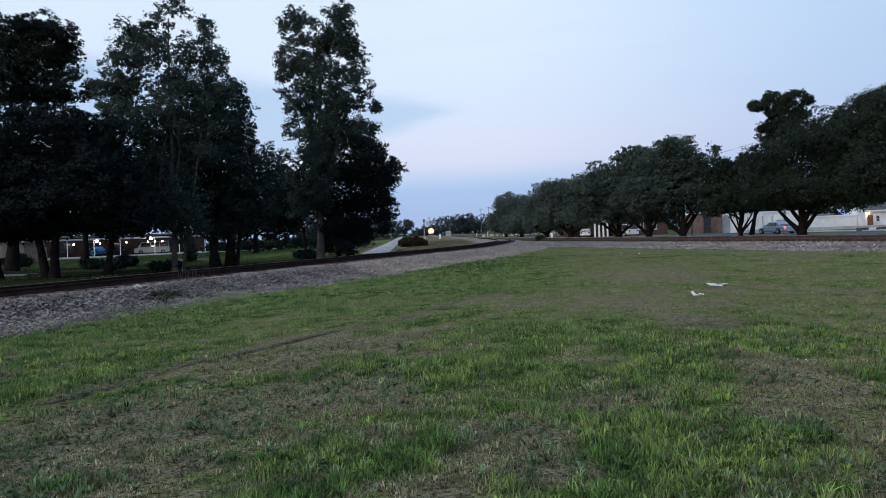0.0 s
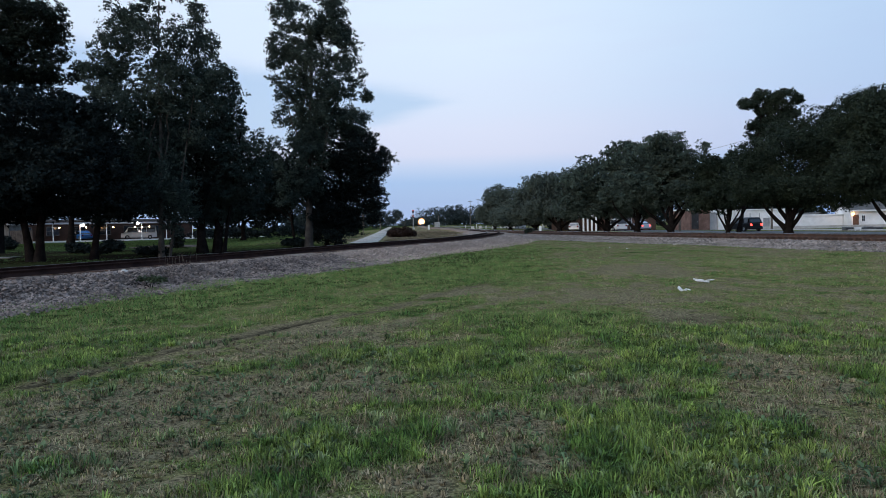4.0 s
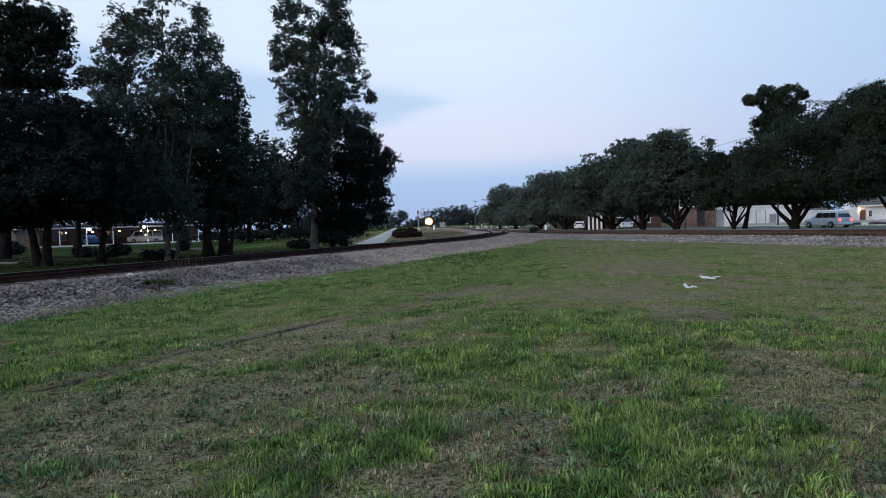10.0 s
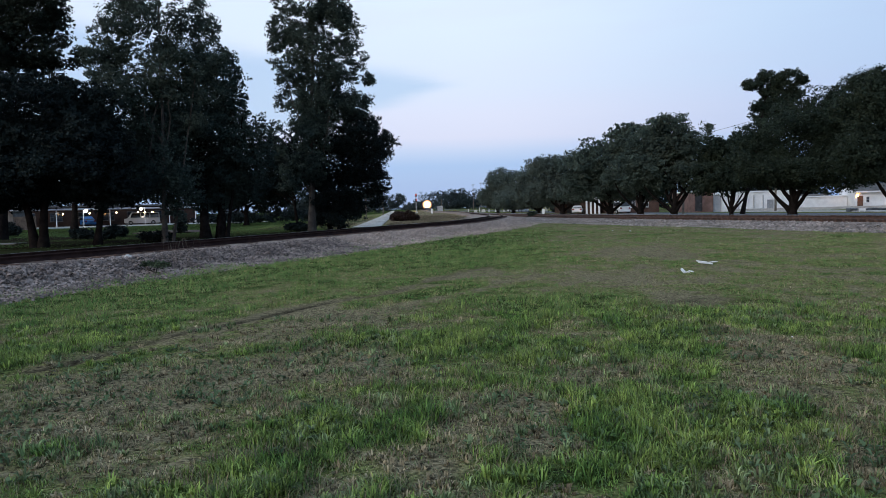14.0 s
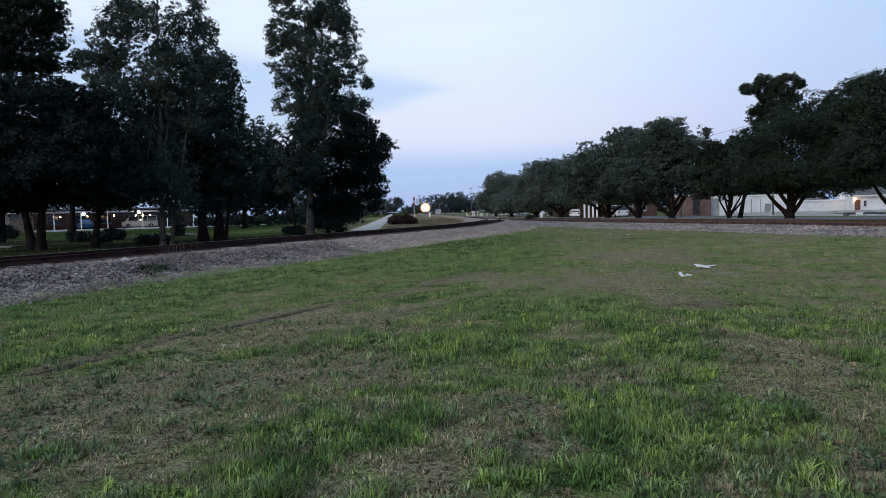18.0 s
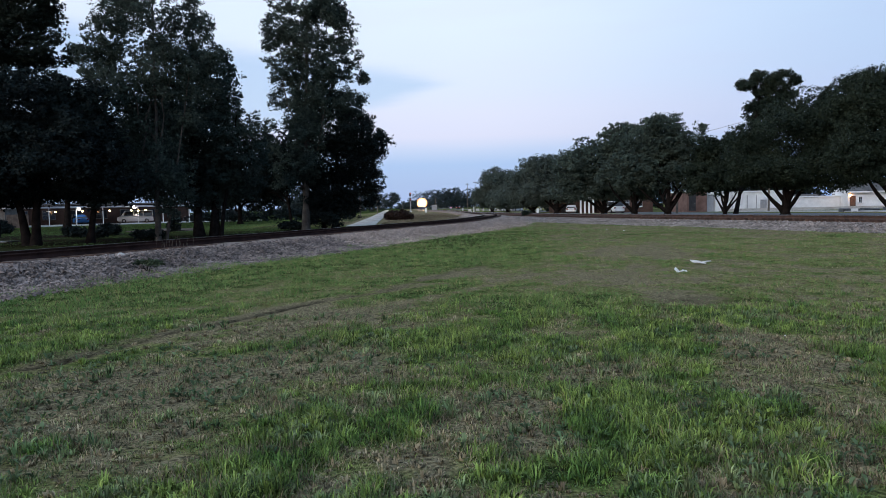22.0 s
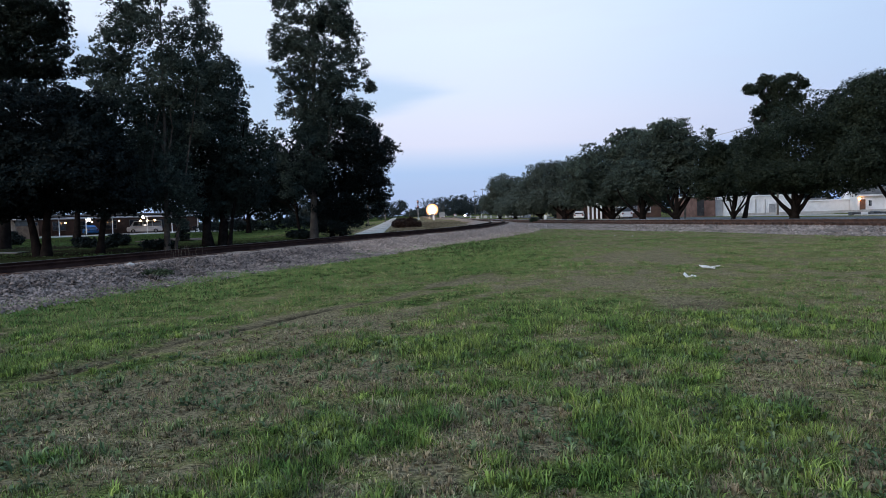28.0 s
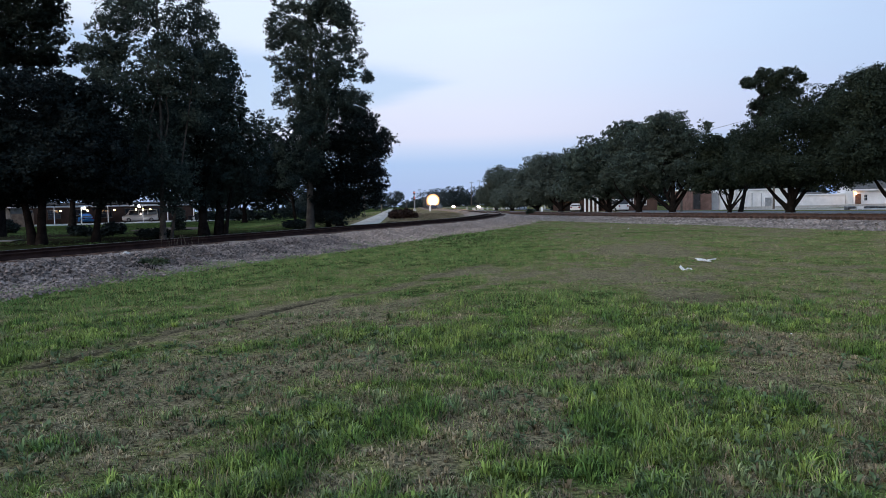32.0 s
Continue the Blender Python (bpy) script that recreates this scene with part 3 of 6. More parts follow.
def stones(name, line, lo, hi, y0, y1, count, size, label, material, top=BED_Z):
    """Loose crushed stone on the bed's near shoulder."""
    p = line[(line[:, 1] > y0) & (line[:, 1] < y1)]
    _, n = normals2(p)
    # more of them where the bed is near
    w = 1 / (p[:, 0] ** 2 + p[:, 1] ** 2) ** .75
    i = rng.choice(len(p), count, p=w / w.sum())
    q = .04 + 1.3 * rng.random(count) ** .85
    s = lo + (hi - lo) * q if lo > 0 else hi + (lo - hi) * q
    xy = p[i] + n[i] * s[:, None] + rng.normal(0, .25, (count, 2))
    edge = min(abs(lo), abs(hi)), max(abs(lo), abs(hi))
    a = np.abs(s)
    z = np.interp(a, [1.3, 1.9, edge[1] - .7, edge[1], edge[1] + 2], [top, top - .02, 0.05, 0.0, -.01])
    r = size * (.5 + rng.random(count))
    octa = np.array([(1, 0, -.3), (0, 1, -.3), (-1, 0, -.3), (0, -1, -.3), (0, 0, .8)], float)
    v = octa[None] * r[:, None, None] * (.6 + .8 * rng.random((count, 5, 1))) * np.array([1.25, .9, .8])
    a1, a2 = rng.random(count) * 6.28, rng.normal(0, .5, count)
    c, sn = np.cos(a1)[:, None], np.sin(a1)[:, None]
    x, y, zz = v[..., 0] * c - v[..., 1] * sn, v[..., 0] * sn + v[..., 1] * c, v[..., 2]
    c, sn = np.cos(a2)[:, None], np.sin(a2)[:, None]
    x, zz = x * c - zz * sn, x * sn + zz * c
    v = np.stack([x + xy[:, :1], y + xy[:, 1:], zz + z[:, None] + r[:, None] * .25], -1).reshape(-1, 3)
    t = np.array([(0, 1, 4), (1, 2, 4), (2, 3, 4), (3, 0, 4)])
    f = (t[None] + 5 * np.arange(count)[:, None, None]).reshape(-1, 3)
    me = mesh_of(name, v, f)
    me.materials.append(material)
    tagged(new(name, me), label, "gravel", kind="stuff")


stones("ballast_stones", BRANCH, 1.6, 4.1, 12, 34, 60000, .040, "loose grey and pinkish crushed stones beside the curved track", M_STONE)
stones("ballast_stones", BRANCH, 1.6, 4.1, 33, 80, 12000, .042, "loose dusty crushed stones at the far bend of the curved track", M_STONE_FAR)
stones("ballast_stones", MAIN, -5.2, -1.45, 24, 110, 25000, .065, "loose grey crushed stones beside the main track", M_STONE_PALE, .25)


# ---------------------------------------------------------------- grass
def blades(name, count, y0, y1, power, height, width, material, keep, label, lay=(.1, 1.0), simple=False):
    """Blades of grass, thickest near the camera's end of the field. lay: how far they lean over."""
    y = np.maximum(y0 + (y1 - y0) * rng.random(count) ** power + rng.normal(0, .12 * y1, count), 3.5)
    x = (rng.random(count) * 2 - 1) * (y * .66 + .8) + .0
    d1, s1 = near_line(x, y, BRANCH, 6)
    d2, s2 = near_line(x, y, MAIN, 6)
    edge = fbm(x * .9, y * .9) - .5 + .25 * rng.standard_normal(count)
    ok = (s1 > 2.9 + 2.3 * edge + 1.6 * (fbm(x * .3 + 8, y * .3, 2) - .5)) & (s2 < -4.1 + 2.6 * edge - 1.2 * (fbm(x * .2, y * .2 + 7, 2) - .5)) & (y < 78)
    dry = dryness(x, y)
    ok &= rng.random(count) < keep(dry)
    rd, rs = near_line(x, y, RUTS[0], 2)
    ok &= (rd > .17 * (.3 + 1.4 * fbm(x * .9, y * .9, 2))) | (rng.random(count) < .10)
    ok &= rng.random(count) > .8 * np.clip(blobs(x, y, BARE), 0, 1)
    x, y, dry, rd, rs = x[ok], y[ok], dry[ok], rd[ok], rs[ok]
    k = len(x)
    far = np.clip(y / 12, .8, 4)
    clump = np.clip(.05 + 1.9 * fbm(x * 2.6, y * 2.6, 2), .4, 1.7) * np.clip(2.4 * fbm(x * 8 + 3, y * 8, 2) - .2, .5, 1.4)
    # grass lowered farther on the camera's side, so that the rut stays in view
    worn = np.where(rs > 0, np.clip(rd / .9, .25, 1), np.clip(rd / .3, .4, 1))
    h = height * (.45 + .9 * rng.random(k)) * clump * np.clip(1.2 - .6 * dry, .55, 1.15) * worn
    w = width * (.6 + .8 * rng.random(k)) * far
    a, lean = rng.random(k) * 6.283, lay[0] + (lay[1] - lay[0]) * rng.random(k)
    b = a + rng.normal(0, 1.0, k)
    px, py = np.cos(a) * w, np.sin(a) * w
    lx, ly = np.cos(b) * h * lean, np.sin(b) * h * lean
    z = grade(x, y) - .008
    v = np.empty((k, 5, 3), np.float32)
    v[:, 0] = np.stack([x - px, y - py, z], -1)
    v[:, 1] = np.stack([x + px, y + py, z], -1)
    v[:, 2] = np.stack([x + px * .7 + lx * .35, y + py * .7 + ly * .35, z + h * np.maximum(.6 - .12 * lean, .2)], -1)
    v[:, 3] = np.stack([x - px * .7 + lx * .35, y - py * .7 + ly * .35, z + h * np.maximum(.6 - .12 * lean, .2)], -1)
    v[:, 4] = np.stack([x + lx, y + ly, z + h * np.maximum(1 - .38 * lean, .15)], -1)
    if simple:
        v = v[:, [0, 1, 4]]
        f = np.arange(3 * k).reshape(-1, 3)
    else:
        f = (np.array([(0, 1, 2), (0, 2, 3), (3, 2, 4)])[None] + 5 * np.arange(k)[:, None, None]).reshape(-1, 3)
    me = mesh_of(name, v.reshape(-1, 3), f)
    me.materials.append(material)
    tagged(new(name, me), label, "grass", kind="stuff")


def grass_mat(name, a, b, spread=.76):
    return leaf_mat(name, a, b, 1.5, spread)


M_GRASS = grass_mat("green_blade", (0.099, 0.180, 0.045), (0.198, 0.260, 0.068))
M_GRASS_FAR = grass_mat("olive_blade", (0.093, 0.186, 0.051), (0.175, 0.246, 0.079), .18)
M_STRAW_FAR = grass_mat("far_dry_blade", (0.220, 0.190, 0.112), (0.310, 0.266, 0.162), .2)
M_GRASS_OLIVE = grass_mat("dull_olive_blade", (0.196, 0.190, 0.082), (0.285, 0.262, 0.116), .25)
M_GRASS_BLUE = grass_mat("grey_green_blade", (0.094, 0.150, 0.066), (0.182, 0.222, 0.100))
M_STRAW = grass_mat("dry_blade", (0.140, 0.118, 0.076), (0.290, 0.242, 0.152))
blades("green_grass", 195000, 3.7, 11, 1.3, .066, .0050, M_GRASS, lambda d: np.clip(1.6 - 2.4 * d, .05, 1), "bright green blades of mown grass", (.05, .9))
blades("grey_green_grass", 115000, 3.7, 11, 1.3, .060, .0046, M_GRASS_BLUE, lambda d: np.clip(1.1 - .7 * d, .45, .9), "dull grey-green blades of grass", (.1, 1.2))
blades("dry_grass", 125000, 3.7, 11, 1.3, .060, .0040, M_STRAW, lambda d: np.clip(2.1 * d - .3, .06, 1), "dry grey-brown blades in the grass", (.15, 1.3))
blades("green_grass", 190000, 10, 30, 1.3, .066, .0066, M_GRASS_FAR, lambda d: np.clip(1.5 - 2.1 * d, .06, 1), "bright green blades of mown grass farther off", (.1, 1.2), True)
blades("grey_green_grass", 110000, 10, 30, 1.3, .06, .0060, M_GRASS_OLIVE, lambda d: np.clip(1.05 - .8 * d, .35, .85), "dull olive blades of grass farther off", (.2, 1.6), True)
blades("dry_grass", 85000, 10, 30, 1.3, .064, .0050, M_STRAW_FAR, lambda d: np.clip(1.7 * d - .1, .15, 1), "dry grey-brown blades farther off", (.3, 2.2), True)
blades("green_grass", 110000, 29, 76, 1.2, .070, .0060, M_GRASS_FAR, lambda d: np.clip(1.3 - 1.7 * d, .05, 1), "green grass at the far end of the field", (.1, 1.2), True)
blades("dry_grass", 70000, 29, 76, 1.2, .08, .0044, M_STRAW_FAR, lambda d: np.clip(1.5 * d - .1, .15, 1), "dry grass at the far end of the field", (.3, 2.0), True)


def rough_grass(name, count, label, material, x0, x1, y0, y1, height, cut):
    """Uneven unmown grass in patches, beyond the curved track."""
    x, y = x0 + (x1 - x0) * rng.random(count), y0 + (y1 - y0) * rng.random(count) ** 1.2
    d, side = near_line(x, y, BRANCH, 8)
    ok = (side < -2.6) & (near_line(x, y, MAIN, 8)[0] > 2.4) & (near_line(x, y, GRAVEL_LINE, 1)[0] > 2.0) & (fbm(x * .5 + 20, y * .25, 3) + .12 * rng.standard_normal(count) > cut)
    x, y = x[ok], y[ok]
    k = len(x)
    h = height * (.4 + rng.random(k)) * (.5 + fbm(x * .8, y * .8, 2))
    a, w = rng.random(k) * 6.283, .03 + .05 * rng.random(k)
    lean = rng.normal(0, .35, (2, k)) * h
    z = np.zeros(k) - .02
    v = np.stack([np.stack([x - np.cos(a) * w, y - np.sin(a) * w, z], -1), np.stack([x + np.cos(a) * w, y + np.sin(a) * w, z], -1), np.stack([x + lean[0], y + lean[1], z + h], -1)], 1)
    me = mesh_of(name, v.reshape(-1, 3), np.arange(3 * k).reshape(-1, 3))
    me.materials.append(material)
    tagged(new(name, me), label, "grass", kind="stuff")


GRAVEL_LINE = spline([(-6.3, 66), (-6.5, 72), (-6.9, 80.7), (-9.4, 135), (-13.7, 217), (-21, 360), (-33, 600)], 2.0)
M_LAWN = grass_mat("lawn_blade", (0.040, 0.078, 0.026), (0.066, 0.112, 0.038), .15)
M_ROUGH = grass_mat("rough_olive_blade", (0.050, 0.058, 0.028), (0.092, 0.088, 0.050), .35)
M_ROUGH_DRY = grass_mat("rough_dry_blade", (0.120, 0.092, 0.068), (0.190, 0.148, 0.108), .35)
rough_grass("rough_grass", 26000, "rough dull green grass beside the gravel road", M_ROUGH, -16, 9, 66, 150, .10, .47)
rough_grass("lawn_grass", 30000, "mown green lawn in front of the low building", M_LAWN, -44, -6.5, 60, 112, .055, .2)
rough_grass("lawn_grass", 13000, "dim patchy grass under the trees across the track", M_LAWN, -40, -6.5, 38, 62, .045, .50)
rough_grass("rough_dry_grass", 36000, "rough dry brown grass inside the bend of the track", M_ROUGH_DRY, -10, 9, 66, 170, .09, .41)


def weeds(name, count, material, label):
    """Small flat broad leaves between the blades, in loose groups."""
    y = 3.7 + 5.5 * rng.random(count) ** 1.3
    x = (rng.random(count) * 2 - 1) * (y * .66 + .6)
    ok = (fbm(x * .9 + 60, y * .9, 3) > .5) & (near_line(x, y, BRANCH, 6)[1] > 3.6)
    x, y = x[ok], y[ok]
    n, per = len(x), 5
    x, y = np.repeat(x, per), np.repeat(y, per)
    k = n * per
    a = rng.random(k) * 6.283
    r = .014 + .018 * rng.random(k)
    c, s = np.cos(a), np.sin(a)
    z = grade(x, y)
    z1 = z + .012 + .05 * rng.random(k)
    v = np.stack([np.stack([x, y, z + .004], -1), np.stack([x + c * r - s * r * .5, y + s * r + c * r * .5, z1], -1),
                  np.stack([x + 2 * c * r, y + 2 * s * r, z1 + .004], -1), np.stack([x + c * r + s * r * .5, y + s * r - c * r * .5, z1], -1)], 1)
    me = mesh_of(name, v.reshape(-1, 3), np.arange(4 * k).reshape(-1, 4))
    me.materials.append(material)
    tagged(new(name, me), label, "weeds", kind="stuff")


def tufts(name, count, label, material, y0, y1, height, pick):
    """Coarse tufts: blades that spread from one root."""
    y = y0 + (y1 - y0) * rng.random(count) ** 1.4
    x = (rng.random(count) * 2 - 1) * (y * .66 + .6)
    ok = pick(dryness(x, y), fbm(x * 1.2 + 80, y * 1.2, 3)) & (near_line(x, y, BRANCH, 6)[1] > 3.8) & (near_line(x, y, RUTS[0], 2)[0] > .15)
    x, y = x[ok], y[ok]
    per = 16
    x, y = np.repeat(x, per), np.repeat(y, per)
    big = np.repeat(.6 + .7 * rng.random(len(x) // per), per)
    k = len(x)
    a, lean = rng.random(k) * 6.283, .15 + .75 * rng.random(k)
    h = height * big * (.6 + .6 * rng.random(k))
    c, q = np.cos(a), np.sin(a)
    x, y = x + c * .02 * big, y + q * .02 * big
    w, z = .0042 + .003 * rng.random(k), grade(x, y) - .006
    v = np.stack([np.stack([x + q * w, y - c * w, z], -1), np.stack([x - q * w, y + c * w, z], -1),
                  np.stack([x + c * h * lean * .4 - q * w * .8, y + q * h * lean * .4 + c * w * .8, z + h * .62], -1),
                  np.stack([x + c * h * lean * .4 + q * w * .8, y + q * h * lean * .4 - c * w * .8, z + h * .62], -1),
                  np.stack([x + c * h * lean, y + q * h * lean, z + h * (1 - .4 * lean)], -1)], 1)
    f = (np.array([(0, 1, 2), (0, 2, 3), (3, 2, 4)])[None] + 5 * np.arange(k)[:, None, None]).reshape(-1, 3)
    me = mesh_of(name, v.reshape(-1, 3), f)
    me.materials.append(material)
    tagged(new(name, me), label, "grass", kind="stuff")


tufts("grass_tufts", 5200, "coarse bright green tufts of grass", M_GRASS, 3.7, 11, .085, lambda d, n: d < .42 + .3 * (n - .5))
tufts("blue_grass_tufts", 2200, "coarse blue-green tufts of grass", M_GRASS_BLUE, 3.7, 11, .085, lambda d, n: n > .55)
tufts("dry_grass_tufts", 2400, "dry bleached tufts in the worn places", M_STRAW, 3.7, 11, .044, lambda d, n: d > .55)
M_WEED = leaf_mat("weed_leaf", (0.075, 0.120, 0.058), (0.125, 0.170, 0.085), 1.5, .4)
weeds("broadleaf_weeds", 1900, M_WEED, "small dark broad-leaved weeds among the grass")


# ---------------------------------------------------------------- trees
def leaves(lobes, count, size, spread, seed, hollow=.5, core=.82, more=1.0):
    """Puffs of leaves on the shells of a crown's lobes, turned outwards. A lobe: x, y, z, half-widths across and up."""
    g = np.random.default_rng(seed)
    sub = []
    for x, y, z, rx, rz in lobes:
        ry = rx * .9
        sub.append((x, y, z, rx * core, ry * core, rz * core))
        for k in range(int(np.clip(12 + 8 * rx * rz / 2, 12, 60))):
            d = g.standard_normal(3)
            d /= np.linalg.norm(d)
            r = .54 + .44 * g.random()
            q = .20 + .25 * g.random()
            sub.append((x + d[0] * rx * r, y + d[1] * ry * r, z + d[2] * rz * r, max(rx * q, .28), max(ry * q, .28), max(rz * q * .85, .2)))
    L = np.array(sub)
    count, size, per = int(count * 3.0 * more), size * .54, 18
    area = (L[:, 3] * L[:, 5] + L[:, 3] * L[:, 4]) ** .85
    nc = count // per
    i = g.choice(len(L), nc, p=area / area.sum())
    d = g.standard_normal((nc, 3))
    d /= np.linalg.norm(d, axis=1)[:, None]
    r = hollow + (1.05 - hollow) * g.random(nc) ** .6
    c = L[i, :3] + d * L[i, 3:] * r[:, None]
    up = c[:, 2] > .25
    c, d = c[up], d[up]
    nc = len(c)
    sp = spread * .34 * (.4 + 1.2 * g.random(nc))
    p = (c[:, None] + np.clip(g.standard_normal((nc, per, 3)), -1.6, 1.6) * sp[:, None, None] * np.array([1, 1, .75])).reshape(-1, 3)
    k = len(p)
    face = np.repeat(d, per, 0) * .8 + np.array([0, 0, .45]) + .8 * g.standard_normal((k, 3))
    u = np.cross(face, g.standard_normal((k, 3)))
    u /= np.linalg.norm(u, axis=1)[:, None]
    w = np.cross(face, u)
    w /= np.linalg.norm(w, axis=1)[:, None]
    s = (size * (.5 + .9 * g.random(k)))[:, None]
    v = np.stack([p - u * s, p + u * s * .6 + w * s * .85, p + u * s * .5 - w * s * .85], 1).reshape(-1, 3)
    return mesh_of("crown", v, np.arange(3 * k).reshape(-1, 3))


def limb_line(a, b, sag, g, n=7):
    a, b = np.array(a, float), np.array(b, float)
    t = np.linspace(0, 1, n)[:, None]
    m = a + (b - a) * t
    m[:, 2] += sag * np.sin(np.pi * t[:, 0])
    m[1:-1] += g.normal(0, .04 * np.linalg.norm(b - a), (n - 2, 3))
    return m


def tree(label, base, trunks, lobes, count, size, material, bark, seed, spread=.4, limbs=5, category="tree", group="", fork=None, hollow=.5, core=.82, arch=False):
    """trunks: (x, y, lean x, height, radius) from the base. limbs reach from the fork into the lobes."""
    g = np.random.default_rng(seed)
    t = thing("tree", label, category, group, at=pose(base[0], base[1], 0))
    for x, y, lean, h, r in trunks:
        n = 9
        s = np.linspace(0, 1, n)
        # limbs of the oaks leave the trunk sideways and arch upwards
        out, z0 = (1 - (1 - s) ** 1.5, .6) if arch and abs(x) + abs(y) > .01 else (s, -.15)
        line = np.stack([x + lean * out + g.normal(0, .05, n) * s, y + g.normal(0, .05, n) * s, z0 + (h - z0 - .15) * s], -1)
        rad = r * (1 - .72 * s) * (1 + .55 * np.exp(-s * 16))
        v, f = tube(line, rad, 10, .05)
        part("trunk", mesh_of("trunk", v, f, True), bark, t)
    fz = fork if fork else trunks[0][3] * .35
    order = sorted(lobes, key=lambda q: -q[3] * q[4])[:limbs]
    for q in order:
        x, y, lean, h, r = trunks[0]
        z0 = min(fz * (.75 + .5 * g.random()), max(q[2] * .8, fz * .6))
        s = min(z0 / h, 1)
        a = (x + lean * s, y, z0 - .05)
        v, f = tube(limb_line(a, (q[0], q[1], q[2] + .3 * q[4]), .06 * q[3], g), np.linspace(r * .5, r * .10, 7), 7, .05)
        part("limb", mesh_of("limb", v, f, True), bark, t)
    me = leaves(lobes, count, size, spread, seed, hollow, core)
    part("crown", me, material, t)
    return t

# crowns: the trunk's place and the lobes of the crown
POPLAR = ((-9.8, 59.5), [(-1.5, -0.3, 18.1, 1.2, 1.5), (2.4, 0.1, 17.5, 1.5, 1.6), (-0.4, 0.5, 15.6, 1.5, 1.5), (0.6, -0.6, 17.4, 1.6, 1.4), (0.3, -0.3, 14.3, 1.9, 1.8), (0.8, -0.4, 11.3, 2.0, 1.8), (0.0, 0.0, 8.8, 1.9, 1.8), (3.7, 0.1, 10.0, 1.4, 1.4), (-0.7, -0.6, 4.9, 1.8, 2.0), (-1.3, 0.1, 19.3, 1.2, 1.4), (2.4, 0.2, 19.2, 1.4, 1.4), (-1.8, 0.7, 16.1, 1.4, 1.7), (-2.4, -0.0, 14.7, 0.8, 0.7), (2.1, 0.6, 15.8, 2.2, 2.3), (-1.1, -0.1, 12.7, 1.7, 1.7), (2.9, -0.7, 12.6, 2.2, 1.8), (1.9, 0.4, 9.8, 3.0, 1.9), (4.8, -0.2, 11.8, 0.5, 0.6), (3.6, 0.5, 7.5, 3.2, 2.0), (5.8, 0.1, 6.6, 1.1, 1.4), (1.5, 0.9, 5.5, 3.6, 2.2), (4.1, -0.4, 4.7, 1.9, 1.4), (1.9, 0.1, 2.7, 2.3, 1.9), (1.7, -0.1, 1.2, 1.8, 1.1), (-2.5, 0.2, 7.2, 1.0, 1.6), (0.4, -0.7, 6.6, 1.5, 1.7), (0.3, -0.6, 4.7, 1.2, 1.0), (0.45, -0.5, 8.4, 1.4, 1.2), (-1.9, 0.5, 10.5, 1.1, 1.0), (4.9, 0.3, 3.8, 1.5, 1.0), (3.0, 0.3, 2.0, 1.5, 1.0), (1.2, 0.3, 2.5, 1.5, 1.2), (5.0, 0.3, 2.4, 0.9, 0.8)])
GREYPOP = ((-15.9, 44), [(-0.4, -0.2, 14.1, 1.1, 1.0), (1.5, -0.3, 10.9, 1.7, 1.3), (-3.2, 0.0, 10.1, 1.0, 1.2), (3.5, 0.3, 10.5, 0.8, 1.2), (0.7, -0.1, 15.4, 0.9, 0.8), (2.6, -0.2, 13.9, 0.7, 0.9), (-2.2, -0.3, 13.4, 1.4, 1.4), (-3.0, 0.6, 11.7, 1.3, 1.3), (0.2, -0.2, 12.5, 2.2, 1.8), (2.7, -0.3, 12.0, 0.9, 1.3), (-1.4, -0.2, 9.4, 2.2, 1.8), (1.1, 0.2, 9.6, 2.7, 1.8), (-3.8, 0.0, 11.1, 0.6, 0.6), (-0.0, 1.2, 7.0, 2.5, 1.7), (-1.4, -0.0, 14.2, 1.0, 0.8), (0.5, -0.6, 4.3, 1.7, 1.7), (0.7, -0.2, 2.1, 0.8, 0.8), (1.4, 0.2, 3.0, 1.1, 0.9), (-0.4, 0.2, 3.1, 1.1, 0.8), (-2.7, 0.4, 11.2, 1.0, 1.0), (-2.2, 0.4, 8.7, 1.3, 1.2), (-1.5, 0.4, 6.7, 1.0, 0.9), (-3.0, 0.4, 9.9, 0.8, 0.8), (-1.9, 0.4, 5.1, 0.8, 0.8)])
DARKOAK = ((-14.5, 49), [(-3.2, -0.6, 6.5, 2.6, 2.6), (-5.6, 0.2, 4.7, 2.2, 2.2), (-1.3, 1.0, 9.0, 2.2, 2.2), (0.7, 0.3, 10.8, 1.6, 1.9), (1.5, 0.1, 8.9, 1.2, 1.6), (-0.2, 1.2, 7.1, 3.2, 2.4), (1.9, 0.4, 5.2, 2.2, 2.0), (-0.4, 1.7, 3.6, 3.3, 1.7), (3.0, -0.3, 5.9, 1.0, 1.7), (0.2, 0.0, 13.4, 0.7, 1.0), (-2.2, 0.4, 5.3, 2.6, 2.2)])
PINE = ((-33.1, 57), [(3.0, -0.4, 17.3, 3.1, 1.8), (1.0, -0.7, 15.9, 2.6, 2.4), (4.7, 0.4, 15.8, 1.6, 1.8), (0.7, -0.4, 18.0, 1.5, 1.2), (2.4, -1.5, 14.1, 3.5, 1.6), (6.7, 0.1, 13.5, 0.9, 0.6), (5.2, 0.0, 13.2, 1.1, 0.7), (7.2, 0.0, 13.9, 0.4, 0.4), (3.6, 0.2, 12.9, 1.2, 0.8)])
